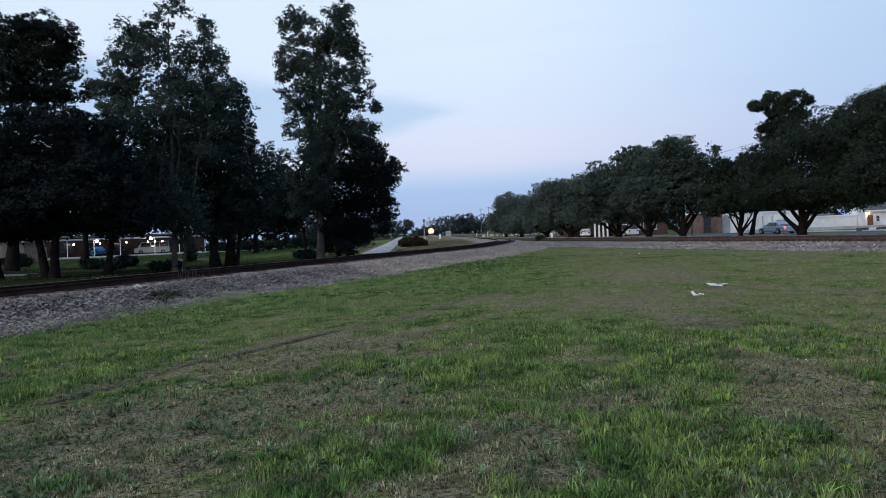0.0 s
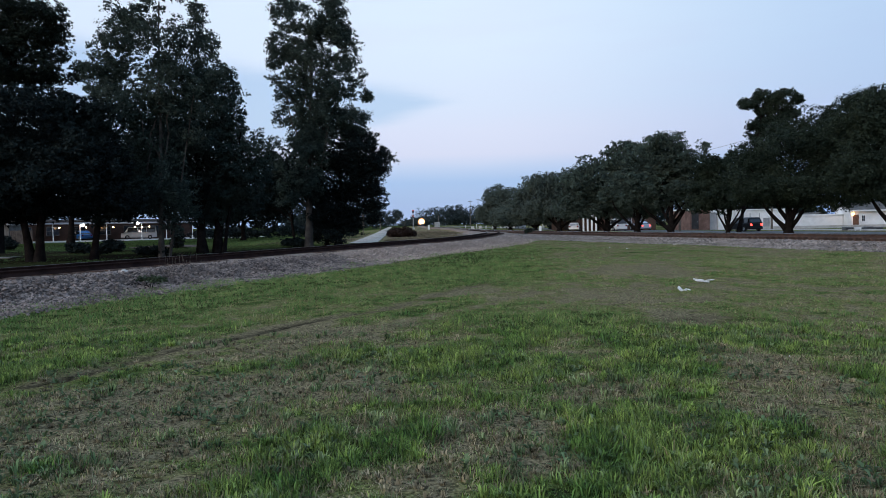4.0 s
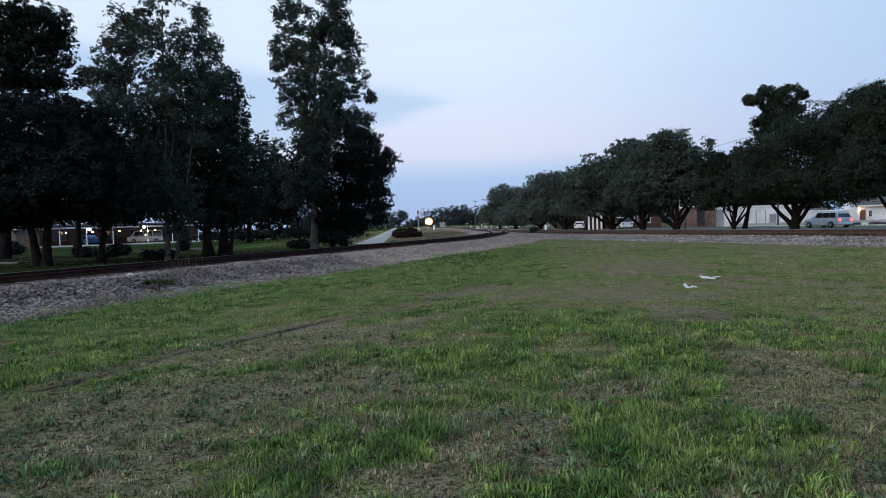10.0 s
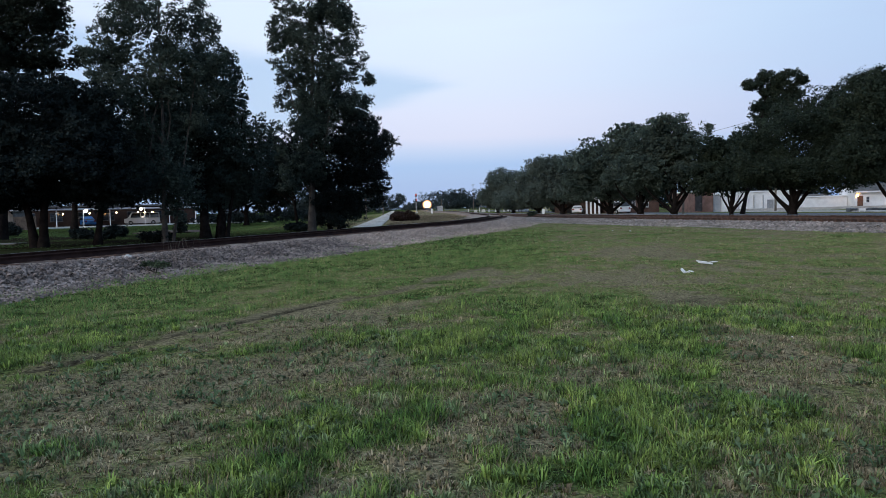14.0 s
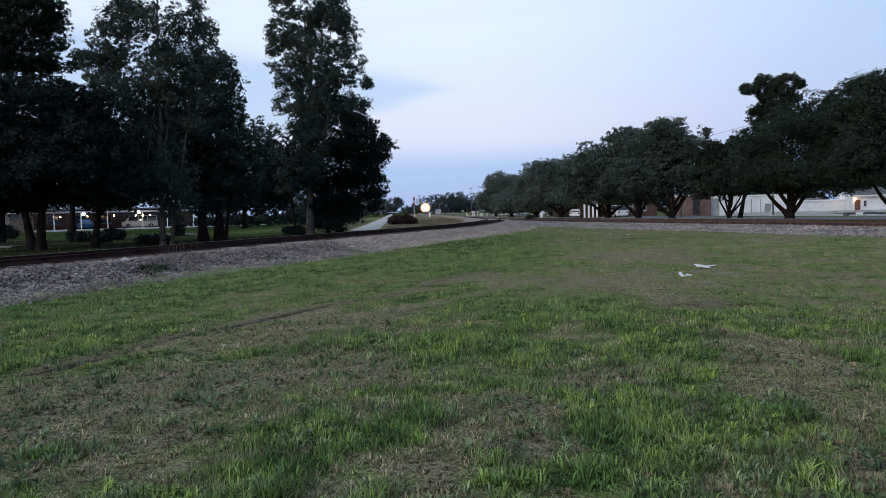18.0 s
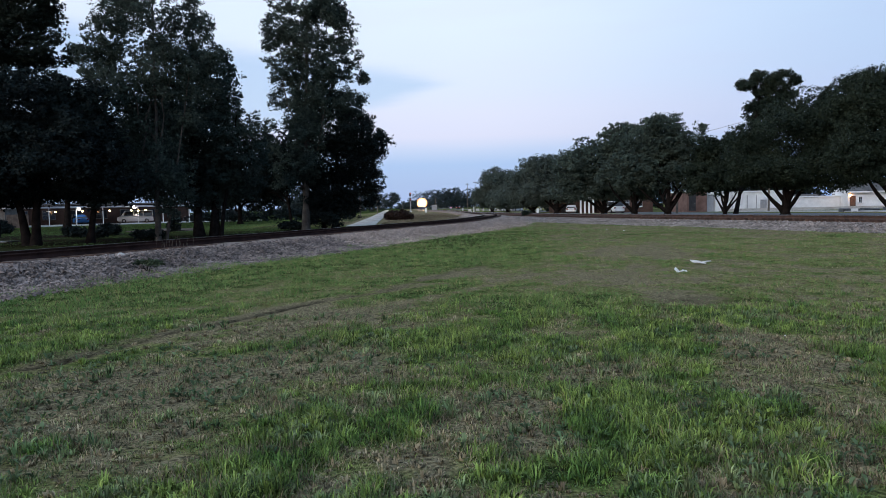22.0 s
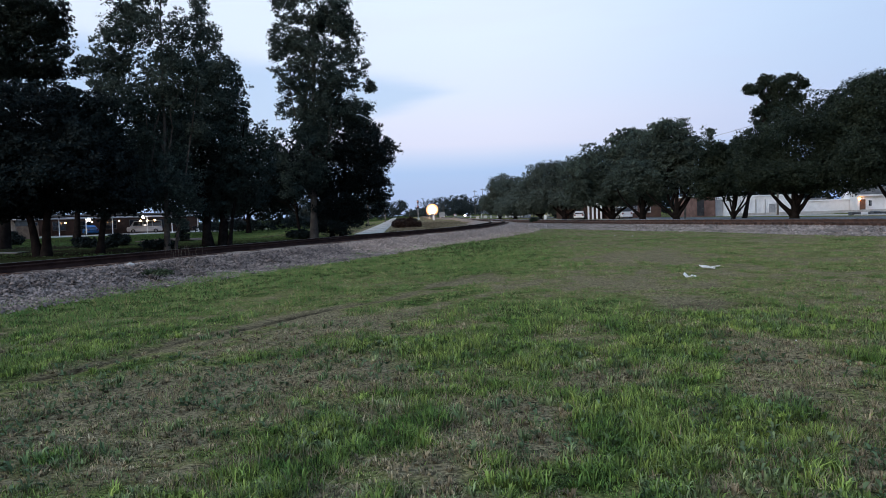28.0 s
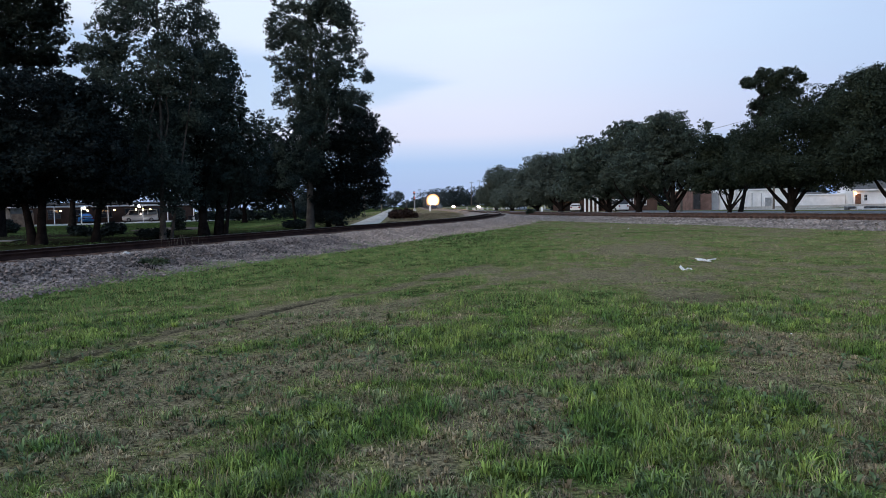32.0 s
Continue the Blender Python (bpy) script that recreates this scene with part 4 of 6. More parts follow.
BIGOAK = ((-20.3, 41), [(-1.9, -0.6, 7.4, 3.7, 1.9), (0.8, 0.0, 6.5, 2.0, 2.0), (-3.0, -1.8, 5.1, 3.7, 2.0), (1.3, -1.3, 4.8, 2.6, 1.9), (-0.9, -1.5, 3.6, 4.4, 1.2), (-5.4, -0.6, 6.1, 3.1, 2.5), (2.8, -0.2, 5.3, 1.2, 1.7), (-3.4, -0.4, 2.9, 3.4, 0.9), (2.2, -0.1, 3.0, 1.9, 1.1), (-1.3, -0.2, 2.85, 1.6, 0.62), (1.4, 0.0, 2.8, 1.6, 0.62), (3.5, 0.0, 2.9, 1.2, 0.6), (0.1, -0.3, 2.7, 1.1, 0.6), (0.8, 0.3, 8.2, 1.3, 1.0), (2.0, 0.3, 7.7, 1.2, 1.1), (2.5, 0.3, 6.9, 1.2, 1.2), (1.4, 0.3, 6.8, 1.5, 1.3)])
MIDTREE = ((-40.4, 84), [(0.4, 0.2, 9.1, 5.7, 3.8), (5.5, 0.8, 8.2, 4.5, 3.8), (-3.4, -1.5, 8.0, 4.5, 3.2), (7.9, -0.4, 5.6, 3.2, 2.5)])
SMALL = ((-11.5, 63), [(-1.8, 0.6, 6.6, 1.2, 1.6), (-2.1, 0.4, 4.4, 1.6, 1.8), (-0.4, 0.3, 5.6, 1.4, 2.4), (-3.3, 0.0, 3.8, 1.4, 1.4)])
BACK1 = ((-23.9, 95), [(-0.6, -1.3, 5.7, 4.3, 3.2), (2.9, 0.2, 4.1, 3.2, 2.5), (-3.6, 0.7, 4.3, 3.6, 2.2)])
O1 = ((30.9, 64), [(0.2, 0.6, 6.6, 4.6, 3.6), (-3.5, -0.3, 5.2, 2.3, 2.3), (3.0, -0.4, 7.7, 3.2, 3.2), (4.7, -0.6, 10.3, 2.2, 1.8), (0.7, -1.6, 3.8, 4.9, 1.5), (-2.3, -1.1, 4.0, 2.9, 1.2)])
OTALL = ((36.5, 88), [(1.7, 0.5, 15.2, 1.3, 0.8), (3.6, 0.2, 15.8, 1.6, 1.0), (5.6, -0.4, 15.4, 1.6, 1.3), (6.3, 0.2, 14.1, 1.0, 0.8), (3.0, 0.6, 12.8, 1.8, 1.0), (4.4, 0.3, 11.6, 2.6, 1.6), (4.8, 0.0, 13.6, 1.4, 1.0), (2.9, 0.3, 14.2, 0.8, 0.6), (4.0, 0.2, 14.6, 1.0, 0.7)])
ORIGHT = ((35.4, 56), [(-3.2, -0.7, 8.8, 2.5, 2.2), (-1.8, -1.3, 5.3, 3.4, 2.6), (-2.8, -0.2, 3.7, 2.1, 1.1), (0.3, -0.4, 7.2, 3.8, 3.8), (-2.1, -0.4, 10.0, 1.7, 1.2)])
O2 = ((28.8, 72), [(0.1, 0.2, 5.7, 2.8, 2.6), (-1.3, 0.2, 4.1, 3.1, 1.6), (1.4, 0.4, 6.6, 2.1, 2.2), (2.0, -0.1, 4.2, 2.2, 1.6)])
O3 = ((25.8, 80), [(-0.5, 1.6, 8.2, 3.8, 2.8), (-1.5, 1.1, 5.2, 4.1, 2.3), (1.7, 0.8, 6.7, 2.9, 2.9), (-0.5, -0.5, 10.0, 2.2, 1.1), (3.6, -0.1, 9.4, 0.6, 0.9), (2.4, -0.5, 4.4, 2.7, 1.8)])
O4 = ((24.4, 88), [(1.2, 1.4, 3.0, 3.0, 1.0), (-0.3, -0.4, 8.2, 3.7, 2.5), (0.2, -0.1, 5.0, 3.9, 2.3), (-1.7, 0.3, 9.9, 2.0, 1.2)])
O5 = ((22.7, 96), [(-3.9, -0.7, 3.4, 2.5, 1.5), (-0.7, -1.1, 3.0, 3.5, 1.2), (2.2, 0.4, 3.1, 2.5, 1.2), (-0.6, 0.8, 7.0, 4.4, 2.8), (-0.3, 0.5, 4.5, 4.2, 2.2), (-2.2, 0.5, 9.1, 1.9, 1.0), (-3.1, -0.3, 5.8, 3.3, 2.5)])
O6 = ((22.4, 130), [(0.7, 0.3, 7.4, 4.1, 3.2), (-0.9, 0.3, 4.1, 5.1, 2.4), (-3.2, -1.2, 8.1, 3.0, 2.2), (3.1, -0.2, 4.9, 3.9, 3.0)])
O7 = ((21.0, 150), [(-0.4, -1.0, 6.6, 4.1, 3.4), (-0.7, -0.1, 3.7, 5.2, 2.5), (2.3, -0.4, 9.6, 2.3, 1.4)])
O8 = ((18.6, 175), [(1.1, 1.4, 6.6, 4.2, 3.5), (0.3, -1.7, 3.4, 5.3, 2.5)])
O9 = ((16.2, 190), [(0.5, -0.4, 7.8, 3.5, 3.7), (0.0, 1.7, 4.0, 4.6, 2.9), (-2.1, 0.1, 3.7, 2.0, 2.3)])


G_OAK = "row of live oaks along the road"
# the poplar's low lobes form a separate tree with darker leaves
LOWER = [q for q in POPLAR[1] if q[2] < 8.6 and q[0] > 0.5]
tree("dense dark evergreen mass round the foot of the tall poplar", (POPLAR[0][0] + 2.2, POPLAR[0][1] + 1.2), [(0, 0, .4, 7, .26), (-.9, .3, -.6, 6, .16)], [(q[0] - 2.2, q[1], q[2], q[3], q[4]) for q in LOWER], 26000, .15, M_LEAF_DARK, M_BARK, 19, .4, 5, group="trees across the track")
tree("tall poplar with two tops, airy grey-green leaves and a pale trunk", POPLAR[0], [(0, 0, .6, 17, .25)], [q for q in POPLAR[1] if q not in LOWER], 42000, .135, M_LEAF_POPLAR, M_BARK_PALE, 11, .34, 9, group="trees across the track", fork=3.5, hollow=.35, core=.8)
tree("slender poplar with sparse leaves and a pale forked trunk", GREYPOP[0], [(0, 0, .3, 15, .135), (.35, .3, 2.2, 12, .07)], GREYPOP[1], 33000, .115, M_LEAF_POPLAR, M_BARK_PALE, 12, .30, 4, group="trees across the track", fork=5, hollow=.35, core=.75)
tree("dense dark oak with twin trunks", DARKOAK[0], [(-.5, 0, -.3, 9, .30), (.35, .4, .5, 10, .27), (.8, .2, 1.3, 8, .12)], DARKOAK[1], 36000, .15, M_LEAF_DEEP, M_BARK, 13, .4, 6, group="trees across the track")
tree("tall pine with a high round crown", PINE[0], [(0, 0, 2.2, 17, .40)], PINE[1], 25000, .15, M_LEAF_PINE, M_BARK, 14, .32, 6, group="trees across the track", fork=12)
tree("wide dark oak with several trunks near the track", BIGOAK[0], [(-1.25, -.6, -.9, 6, .24), (-.85, -.6, .5, 6, .25), (1.5, .6, .9, 6, .19), (-1.1, -.4, -1.6, 5, .14), (-4.8, 1, -.4, 6, .22)], BIGOAK[1], 56000, .15, M_LEAF_DARK, M_BARK, 15, .42, 6, group="trees across the track", fork=2.4)
tree("dark spreading oak in front of the low building", MIDTREE[0], [(0, 0, .5, 9, .36)], MIDTREE[1], 18000, .25, M_LEAF_DARK, M_BARK, 16, .6, 4, group="trees across the track", fork=3)
tree("small dark tree with a thin trunk", SMALL[0], [(0, 0, -.6, 6, .13)], SMALL[1], 9000, .17, M_LEAF_DARK, M_BARK, 17, .38, 3, group="trees across the track")
tree("rounded dark tree at the back of the lawn", BACK1[0], [(0, 0, 0, 5, .3)], BACK1[1], 9000, .28, M_LEAF_DARK, M_BARK, 18, .6, 3, group="trees across the track")


def oak(spec, seed, count, size, r, spread=.45, leaf=None, label="spreading live oak with a short forked trunk", stems=3):
    g = np.random.default_rng(seed + 100)
    w = max(q[3] for q in spec[1])
    tr = [(0, 0, .2, 4.5, r)]
    for k in range(stems):
        a = 2.1 * k + g.random() * 1.2
        tr.append((.12 * math.cos(a), .12 * math.sin(a), math.cos(a) * w * .8, 4.2, r * .5))
    return tree(label, spec[0], tr, spec[1], count, size, leaf or M_LEAF_OAK, M_BARK, seed, spread, 4, group=G_OAK, fork=1.2, arch=True)


oak(ORIGHT, 21, 42000, .145, .38)
oak(O1, 22, 52000, .145, .40)
oak(O2, 23, 18000, .18, .20, label="smaller oak with several thin stems", stems=4)
oak(O3, 24, 24000, .2, .38, leaf=M_LEAF_OAK_HAZE)
oak(O4, 25, 17000, .21, .38, leaf=M_LEAF_OAK_HAZE)
oak(O5, 26, 18000, .22, .4, leaf=M_LEAF_OAK_HAZE)
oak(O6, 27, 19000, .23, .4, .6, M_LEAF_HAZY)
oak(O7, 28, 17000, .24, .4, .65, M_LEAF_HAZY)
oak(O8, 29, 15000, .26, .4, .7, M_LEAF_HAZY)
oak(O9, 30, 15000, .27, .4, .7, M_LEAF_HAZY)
tree("tall broad-topped pine rising over the oaks", OTALL[0], [(0, 0, 3.0, 15, .2)], OTALL[1], 11000, .22, M_LEAF_OAK, M_BARK, 31, .45, 4, group=G_OAK, fork=11)


def woods(name, label, row, count, size, material, seed):
    """A far belt of trees. row: x, y, half-width, height of each crown."""
    lobes = []
    g = np.random.default_rng(seed)
    for x, y, w, h in row:
        lobes += [(x, y, h * .55, w, h * .45), (x + w * .4 * g.normal(), y, h * .3, w, h * .3), (x + w * .5 * g.normal(), y, h * .75, w * .5, h * .25)]
    me = leaves(lobes, count, size * 1.2, size * 3.2, seed, more=.34)
    me.materials.append(material)
    tagged(new(name, me), label, "trees", kind="stuff")


g_ = np.random.default_rng(5)
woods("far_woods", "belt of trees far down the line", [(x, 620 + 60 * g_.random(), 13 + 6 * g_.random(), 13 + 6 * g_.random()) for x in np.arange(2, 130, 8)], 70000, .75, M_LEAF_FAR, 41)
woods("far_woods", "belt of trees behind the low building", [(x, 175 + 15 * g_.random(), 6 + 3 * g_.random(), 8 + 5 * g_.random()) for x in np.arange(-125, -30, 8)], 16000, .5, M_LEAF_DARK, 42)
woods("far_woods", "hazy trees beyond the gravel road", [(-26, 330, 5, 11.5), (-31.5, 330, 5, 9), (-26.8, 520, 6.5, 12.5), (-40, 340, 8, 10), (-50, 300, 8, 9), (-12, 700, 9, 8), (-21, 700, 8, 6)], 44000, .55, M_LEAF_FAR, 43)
woods("far_woods", "dark trees behind the houses", [(x, 150 + 20 * g_.random(), 6 + 3 * g_.random(), 7 + 4 * g_.random()) for x in np.arange(27, 130, 7)], 30000, .5, M_LEAF_DARK, 44)
woods("hedge", "low dark hedge along the far side of the lawn", [(x, 108 + 2 * g_.random(), 2.2, 1.7) for x in np.arange(-32, -12, 2.4)], 12000, .2, M_LEAF_DARK, 45)


def shrub(name, label, x, y, w, h, count, size, material, seed, stems=6):
    lobes = [(0, 0, h * .45, w, h * .5), (-w * .5, .2, h * .3, w * .6, h * .35), (w * .55, -.1, h * .35, w * .5, h * .35)]
    t = thing(name, label, "bush", at=pose(x, y, 0))
    g = np.random.default_rng(seed)
    for k in range(stems):
        v, f = tube(limb_line((g.normal(0, w * .3) * (stems > 6), 0, -.05), (g.normal(0, w * (.5 if stems < 7 else .75)), g.normal(0, w * .4), h * (.5 + .5 * g.random())), .1, g, 5), np.linspace(.012 * w + .004, .006, 5), 5)
        part("stem", mesh_of("stem", v, f), M_BARK, t)
    part("foliage", leaves(lobes, count, size * 1.4, size * 3, seed, .2), material, t)


M_CLUMP = leaf_mat("dull_weed_leaf", (0.030, 0.046, 0.024), (0.060, 0.078, 0.042), 1.5, .5)
M_BRUSH = leaf_mat("dead_brush", (0.022, 0.014, 0.012), (0.045, 0.028, 0.022))
shrub("brush_pile", "heap of dark reddish-brown dead brush beside the gravel road", -4.0, 99, 1.75, 1.25, 4200, .16, M_BRUSH, 51, 26)
shrub("shrub", "dark rounded shrub on the lawn", -23.9, 56, .62, .85, 3600, .12, M_LEAF_DARK, 52)
shrub("shrub", "dark low shrub beside the slender poplar", -16.3, 44.3, .7, .42, 2600, .08, M_LEAF_DARK, 53)
shrub("shrub", "small scrub beside the pale trunk", -11.0, 60, .9, .7, 2200, .12, M_LEAF_DARK, 54)
shrub("shrub", "thin dark sapling on the lawn", -20.4, 60, .45, 1.7, 900, .09, M_LEAF_DARK, 58)
shrub("shrub", "dark low shrub between the oak trunks", -24.9, 52.7, 0.75, 0.70, 2600, .11, M_LEAF_DARK, 61)
shrub("shrub", "dark low scrub on the brown earth", -16.8, 44.7, 0.80, 0.55, 2400, .11, M_LEAF_DARK, 62)
shrub("shrub", "dark leafy shrub beside the wide oak", -36.8, 64.3, 1.10, 1.30, 3000, .11, M_LEAF_DARK, 63)
shrub("shrub", "dark low shrub at the foot of an oak trunk", -21.3, 48.0, 0.60, 0.45, 1600, .11, M_LEAF_DARK, 64)
shrub("weed_clump", "leafy green weed clump at the edge of the ballast", -7.55, 20.0, .42, .22, 5200, .044, M_CLUMP, 55)
shrub("weed_clump", "brownish scrub clump between the two tracks", 11.6, 88, .55, .95, 1200, .08, M_LEAF_OAK, 56)
shrub("weed_clump", "low green scrub between the two tracks", 13.0, 88, .8, .45, 1200, .08, M_LEAF_OAK, 57)


# ---------------------------------------------------------------- roads and paving
def slab(name, line, right, left, top, material, label, category, kind="structure"):
    v, f = sweep(spline(line, 2.0), [(right, -.1), (right, top - .02), (right - .03, top), (-left + .03, top), (-left, top - .02), (-left, -.1)])
    me = mesh_of(name, v, f)
    me.materials.append(material)
    return tagged(new(name, me), label, category, kind=kind)


slab("gravel_road", GRAVEL_LINE[::4], 1.35, 1.05, .08, M_GRAVEL, "pale unpaved gravel road curving away", "road")
slab("road", [(78, -60), (57.2, 15), (48.6, 48.5), (37.8, 89), (31, 130), (27, 190), (21, 330), (16, 480), (12, 620), (8, 800)], 3.6, 3.6, .03, M_ASPH, "dark asphalt road behind the oaks", "road")
slab("pavement", [(86, -60), (63, 30), (52, 75), (44, 105)], 2.0, .2, .12, M_CONC, "raised concrete pavement with kerb beside the road", "pavement")
slab("pavement", [(-80, 92), (-62, 104), (-46, 117.5), (-30, 131)], 4.5, 10.0, .08, M_CONC, "concrete paving in front of the low building", "pavement")
slab("path", [(-60, 47), (-40, 47.5), (-25.5, 47)], .7, .7, .04, M_ASPH, "narrow worn path under the trees", "path")


# ---------------------------------------------------------------- buildings
def window(parent, x, y, z, w, h, dirn=-1, frame_m=None):
    fm = frame_m or M_WHITE
    fr = part("window", boxed(x - w / 2 - .07, y + dirn * .06, z - .07, x + w / 2 + .07, y + .02, z + h + .07, bevel=.01), fm, parent)
    part("pane", boxed(x - w / 2, y + dirn * .075, z, x + w / 2, y + dirn * .05, z + h), M_GLASS, fr)
    b = bmesh.new()
    box(b, x - .025, y + dirn * .095, z, x + .025, y + dirn * .07, z + h)
    box(b, x - w / 2, y + dirn * .095, z + h / 2 - .025, x + w / 2, y + dirn * .07, z + h / 2 + .025)
    part("glazing_bar", b, frame_m or M_SIDING, fr)
    part("sill", boxed(x - w / 2 - .12, y + dirn * .14, z - .13, x + w / 2 + .12, y, z - .07, bevel=.01), fm, fr)


def gable_roof(x0, x1, y0, y1, z, h, over=.4, th=.15):
    """A roof with its ridge along x."""
    bm = bmesh.new()
    ym = (y0 + y1) / 2
    s = h / (ym - y0)
    for x in (x0 - over, x1 + over):
        for dz in (0, th):
            for y, zz in ((y0 - over, z - s * over), (ym, z + h), (y1 + over, z - s * over)):
                bm.verts.new((x, y, zz + dz))
    bm.verts.ensure_lookup_table()
    v = bm.verts
    for q in ((0, 1, 7, 6), (1, 2, 8, 7), (3, 9, 10, 4), (4, 10, 11, 5), (0, 3, 4, 1), (1, 4, 5, 2), (6, 7, 10, 9), (7, 8, 11, 10), (0, 6, 9, 3), (2, 5, 11, 8)):
        bm.faces.new([v[i] for i in q])
    return bm


def gable_wall(x, y0, y1, z, h, th=.2):
    bm = bmesh.new()
    a = [bm.verts.new((x + d, y, zz)) for d in (0, th) for y, zz in ((y0, z), (y1, z), ((y0 + y1) / 2, z + h))]
    for q in ((0, 2, 1), (3, 4, 5), (0, 1, 4, 3), (1, 2, 5, 4), (2, 0, 3, 5)):
        bm.faces.new([a[i] for i in q])
    return bm


def house(name, label, x0, x1, y0, y1, wall_h, roof_h, m_wall, windows=(), doors=(), flat=False, top=None):
    b = thing(name, label, "building")
    t = .22
    part("wall", boxed(x0, y0, -.4, x1, y0 + t, wall_h), m_wall, b)
    part("wall", boxed(x0, y1 - t, -.4, x1, y1, wall_h), m_wall, b)
    part("wall", boxed(x0, y0 + t, -.4, x0 + t, y1 - t, wall_h), m_wall, b)
    part("wall", boxed(x1 - t, y0 + t, -.4, x1, y1 - t, wall_h), m_wall, b)
    if flat:
        part("roof", boxed(x0 - .15, y0 - .15, wall_h, x1 + .15, y1 + .15, wall_h + .22, bevel=.03), top or M_WHITE, b)
    else:
        part("roof", gable_roof(x0, x1, y0, y1, wall_h, roof_h), M_ROOF, b)
        part("gable", gable_wall(x0, y0, y1, wall_h, roof_h - .06), m_wall, b)
        part("gable", gable_wall(x1 - .2, y0, y1, wall_h, roof_h - .06), m_wall, b)
        part("fascia", boxed(x0 - .4, y0 - .45, wall_h - roof_h / (y1 - y0) * .8 - .12, x1 + .4, y0 - .405, wall_h - roof_h / (y1 - y0) * .8 + .12), M_WHITE, b)
    for x, z, w, h in windows:
        window(b, x, y0, z, w, h)
    for x, z, w, h, m in doors:
        d = part("door", boxed(x - w / 2, y0 - .06, z, x + w / 2, y0 + .02, z + h, bevel=.01), m, b)
        part("door_handle", boxed(x + w * .36, y0 - .12, z + 1.0, x + w * .42, y0 - .06, z + 1.12), M_GREY, d)
        f = bmesh.new()
        box(f, x - w / 2 - .1, y0 - .08, z, x - w / 2, y0, z + h + .1)
        box(f, x + w / 2, y0 - .08, z, x + w / 2 + .1, y0, z + h + .1)
        box(f, x - w / 2, y0 - .08, z + h, x + w / 2, y0, z + h + .1)
        part("door_frame", f, m if m is M_DARK else M_WHITE, b)
    return b


M_DOORBROWN = mat("brown_door", (0.10, 0.05, 0.03), (0.16, 0.08, 0.05), 0.6, 3, 30)
w1 = house("hall", "white painted hall with a flat roof and side door", 43.4, 54.6, 112, 124, 2.8, 1.0, M_WHITE, doors=((50.7, -.1, 1.0, 1.75, M_GREY), (46.8, -.1, .9, 1.75, M_WHITE)), flat=True)
for x in (44.6, 45.9, 48.2, 49.6):
    part("downpipe", rod(bmesh.new(), (x, 111.92, -.1), (x, 111.92, 2.4), .05), M_GREY, w1)
house("warehouse", "long low white painted building with a flat front", 54.65, 62.4, 112, 124, 1.82, 1.0, M_WHITE, flat=True)
g1 = house("house", "small white house with its gable to the road", 0, 9, -1.4, 1.4, 1.45, .85, M_WHITE)
g1.matrix_basis = pose(66.2, 126, 0, 0, 0, 90)
h2 = house("house", "white house with a lit porch and shingle roof", 62.5, 78, 110, 114.5, 2.65, .95, M_WHITE, windows=((64.33, .9, .42, .85), (69, .8, 1.0, 1.2), (73, .8, 1.0, 1.2)), doors=((63.2, -.1, .9, 2.0, M_DOORBROWN),))
lamp = thing("porch_lamp", "lit warm porch lamp on the wall beside the door", "lamp", at=pose(62.7, 109.8, 1.96))
part("bracket", boxed(-.05, .0, -.05, .05, .2, .05), M_DARK, lamp)
part("globe", rod(bmesh.new(), (0, -.05, -.14), (0, -.05, .14), .10, .13), M_PORCH, lamp, "glowing orange glass")
house("brick_building", "red brick building with a dark double door", 39.1, 42.1, 112, 122, 3.0, 1.0, M_BRICK, doors=((39.85, .2, .85, 2.25, M_DARK),), flat=True)
house("shed", "narrow pale grey sided shed between two buildings", 42.15, 43.35, 112.3, 118, 2.5, .5, M_SIDING, flat=True)
house("brick_house", "low red brick house with white windows", 28.6, 37.5, 124, 134, 2.9, 1.6, M_BRICK_BROWN, windows=((30.9, 1.0, .9, 1.35), (35.2, 1.0, .9, 1.35), (33.0, 1.0, .9, 1.35)), doors=())
h4 = house("columned_house", "brown brick house with tall white porch columns", 25.2, 28.2, 126, 136, 2.5, 1.2, M_BRICK_BROWN)
for x in (25.4, 26.1, 26.8, 27.5):
    part("column", boxed(x - .13, 123.9, 0, x + .13, 124.16, 2.5, bevel=.02), M_WHITE, h4)
part("porch_roof", boxed(25.0, 123.6, 2.5, 28.0, 126, 2.7, bevel=.02), M_WHITE, h4)
h5 = house("cottage", "small dark cottage with a lit doorway", 23.6, 27.0, 138, 146, 2.4, 1.0, M_BRICK_DARK, doors=((25.2, 0, 1.0, 2.0, M_DARK),))
part("door_lamp", boxed(25.8, 137.7, 1.2, 26.1, 137.9, 2.0), M_LAMP_WARM, h5, "glowing doorway lamp")


kerb_wall = tagged(part("retaining_wall", boxed(43.0, 106.5, -.1, 66.0, 106.8, .42, bevel=.03), M_CONC), "low grey concrete wall in front of the white building", "wall", kind="structure")


M_UTILITY = mat("dull_grey_enamel", (0.085, 0.095, 0.105), (0.13, 0.14, 0.15), 0.6, 1.5, 20, bump=0.1)


def utility_box(x, y, w, h):
    t = thing("utility_box", "low grey metal utility box beyond the road", "utility box", "utility boxes beyond the road", at=pose(x, y, 0))
    part("casing", boxed(-w / 2, -.4, -.05, w / 2, .4, h, bevel=.03), M_UTILITY, t)
    b = bmesh.new()
    for k in range(4):
        z = .06 + k * (h - .12) / 4
        box(b, -w / 2 + .06, -.43, z, w / 2 - .06, -.405, z + .04)
    part("grille", b, M_DARK, t)


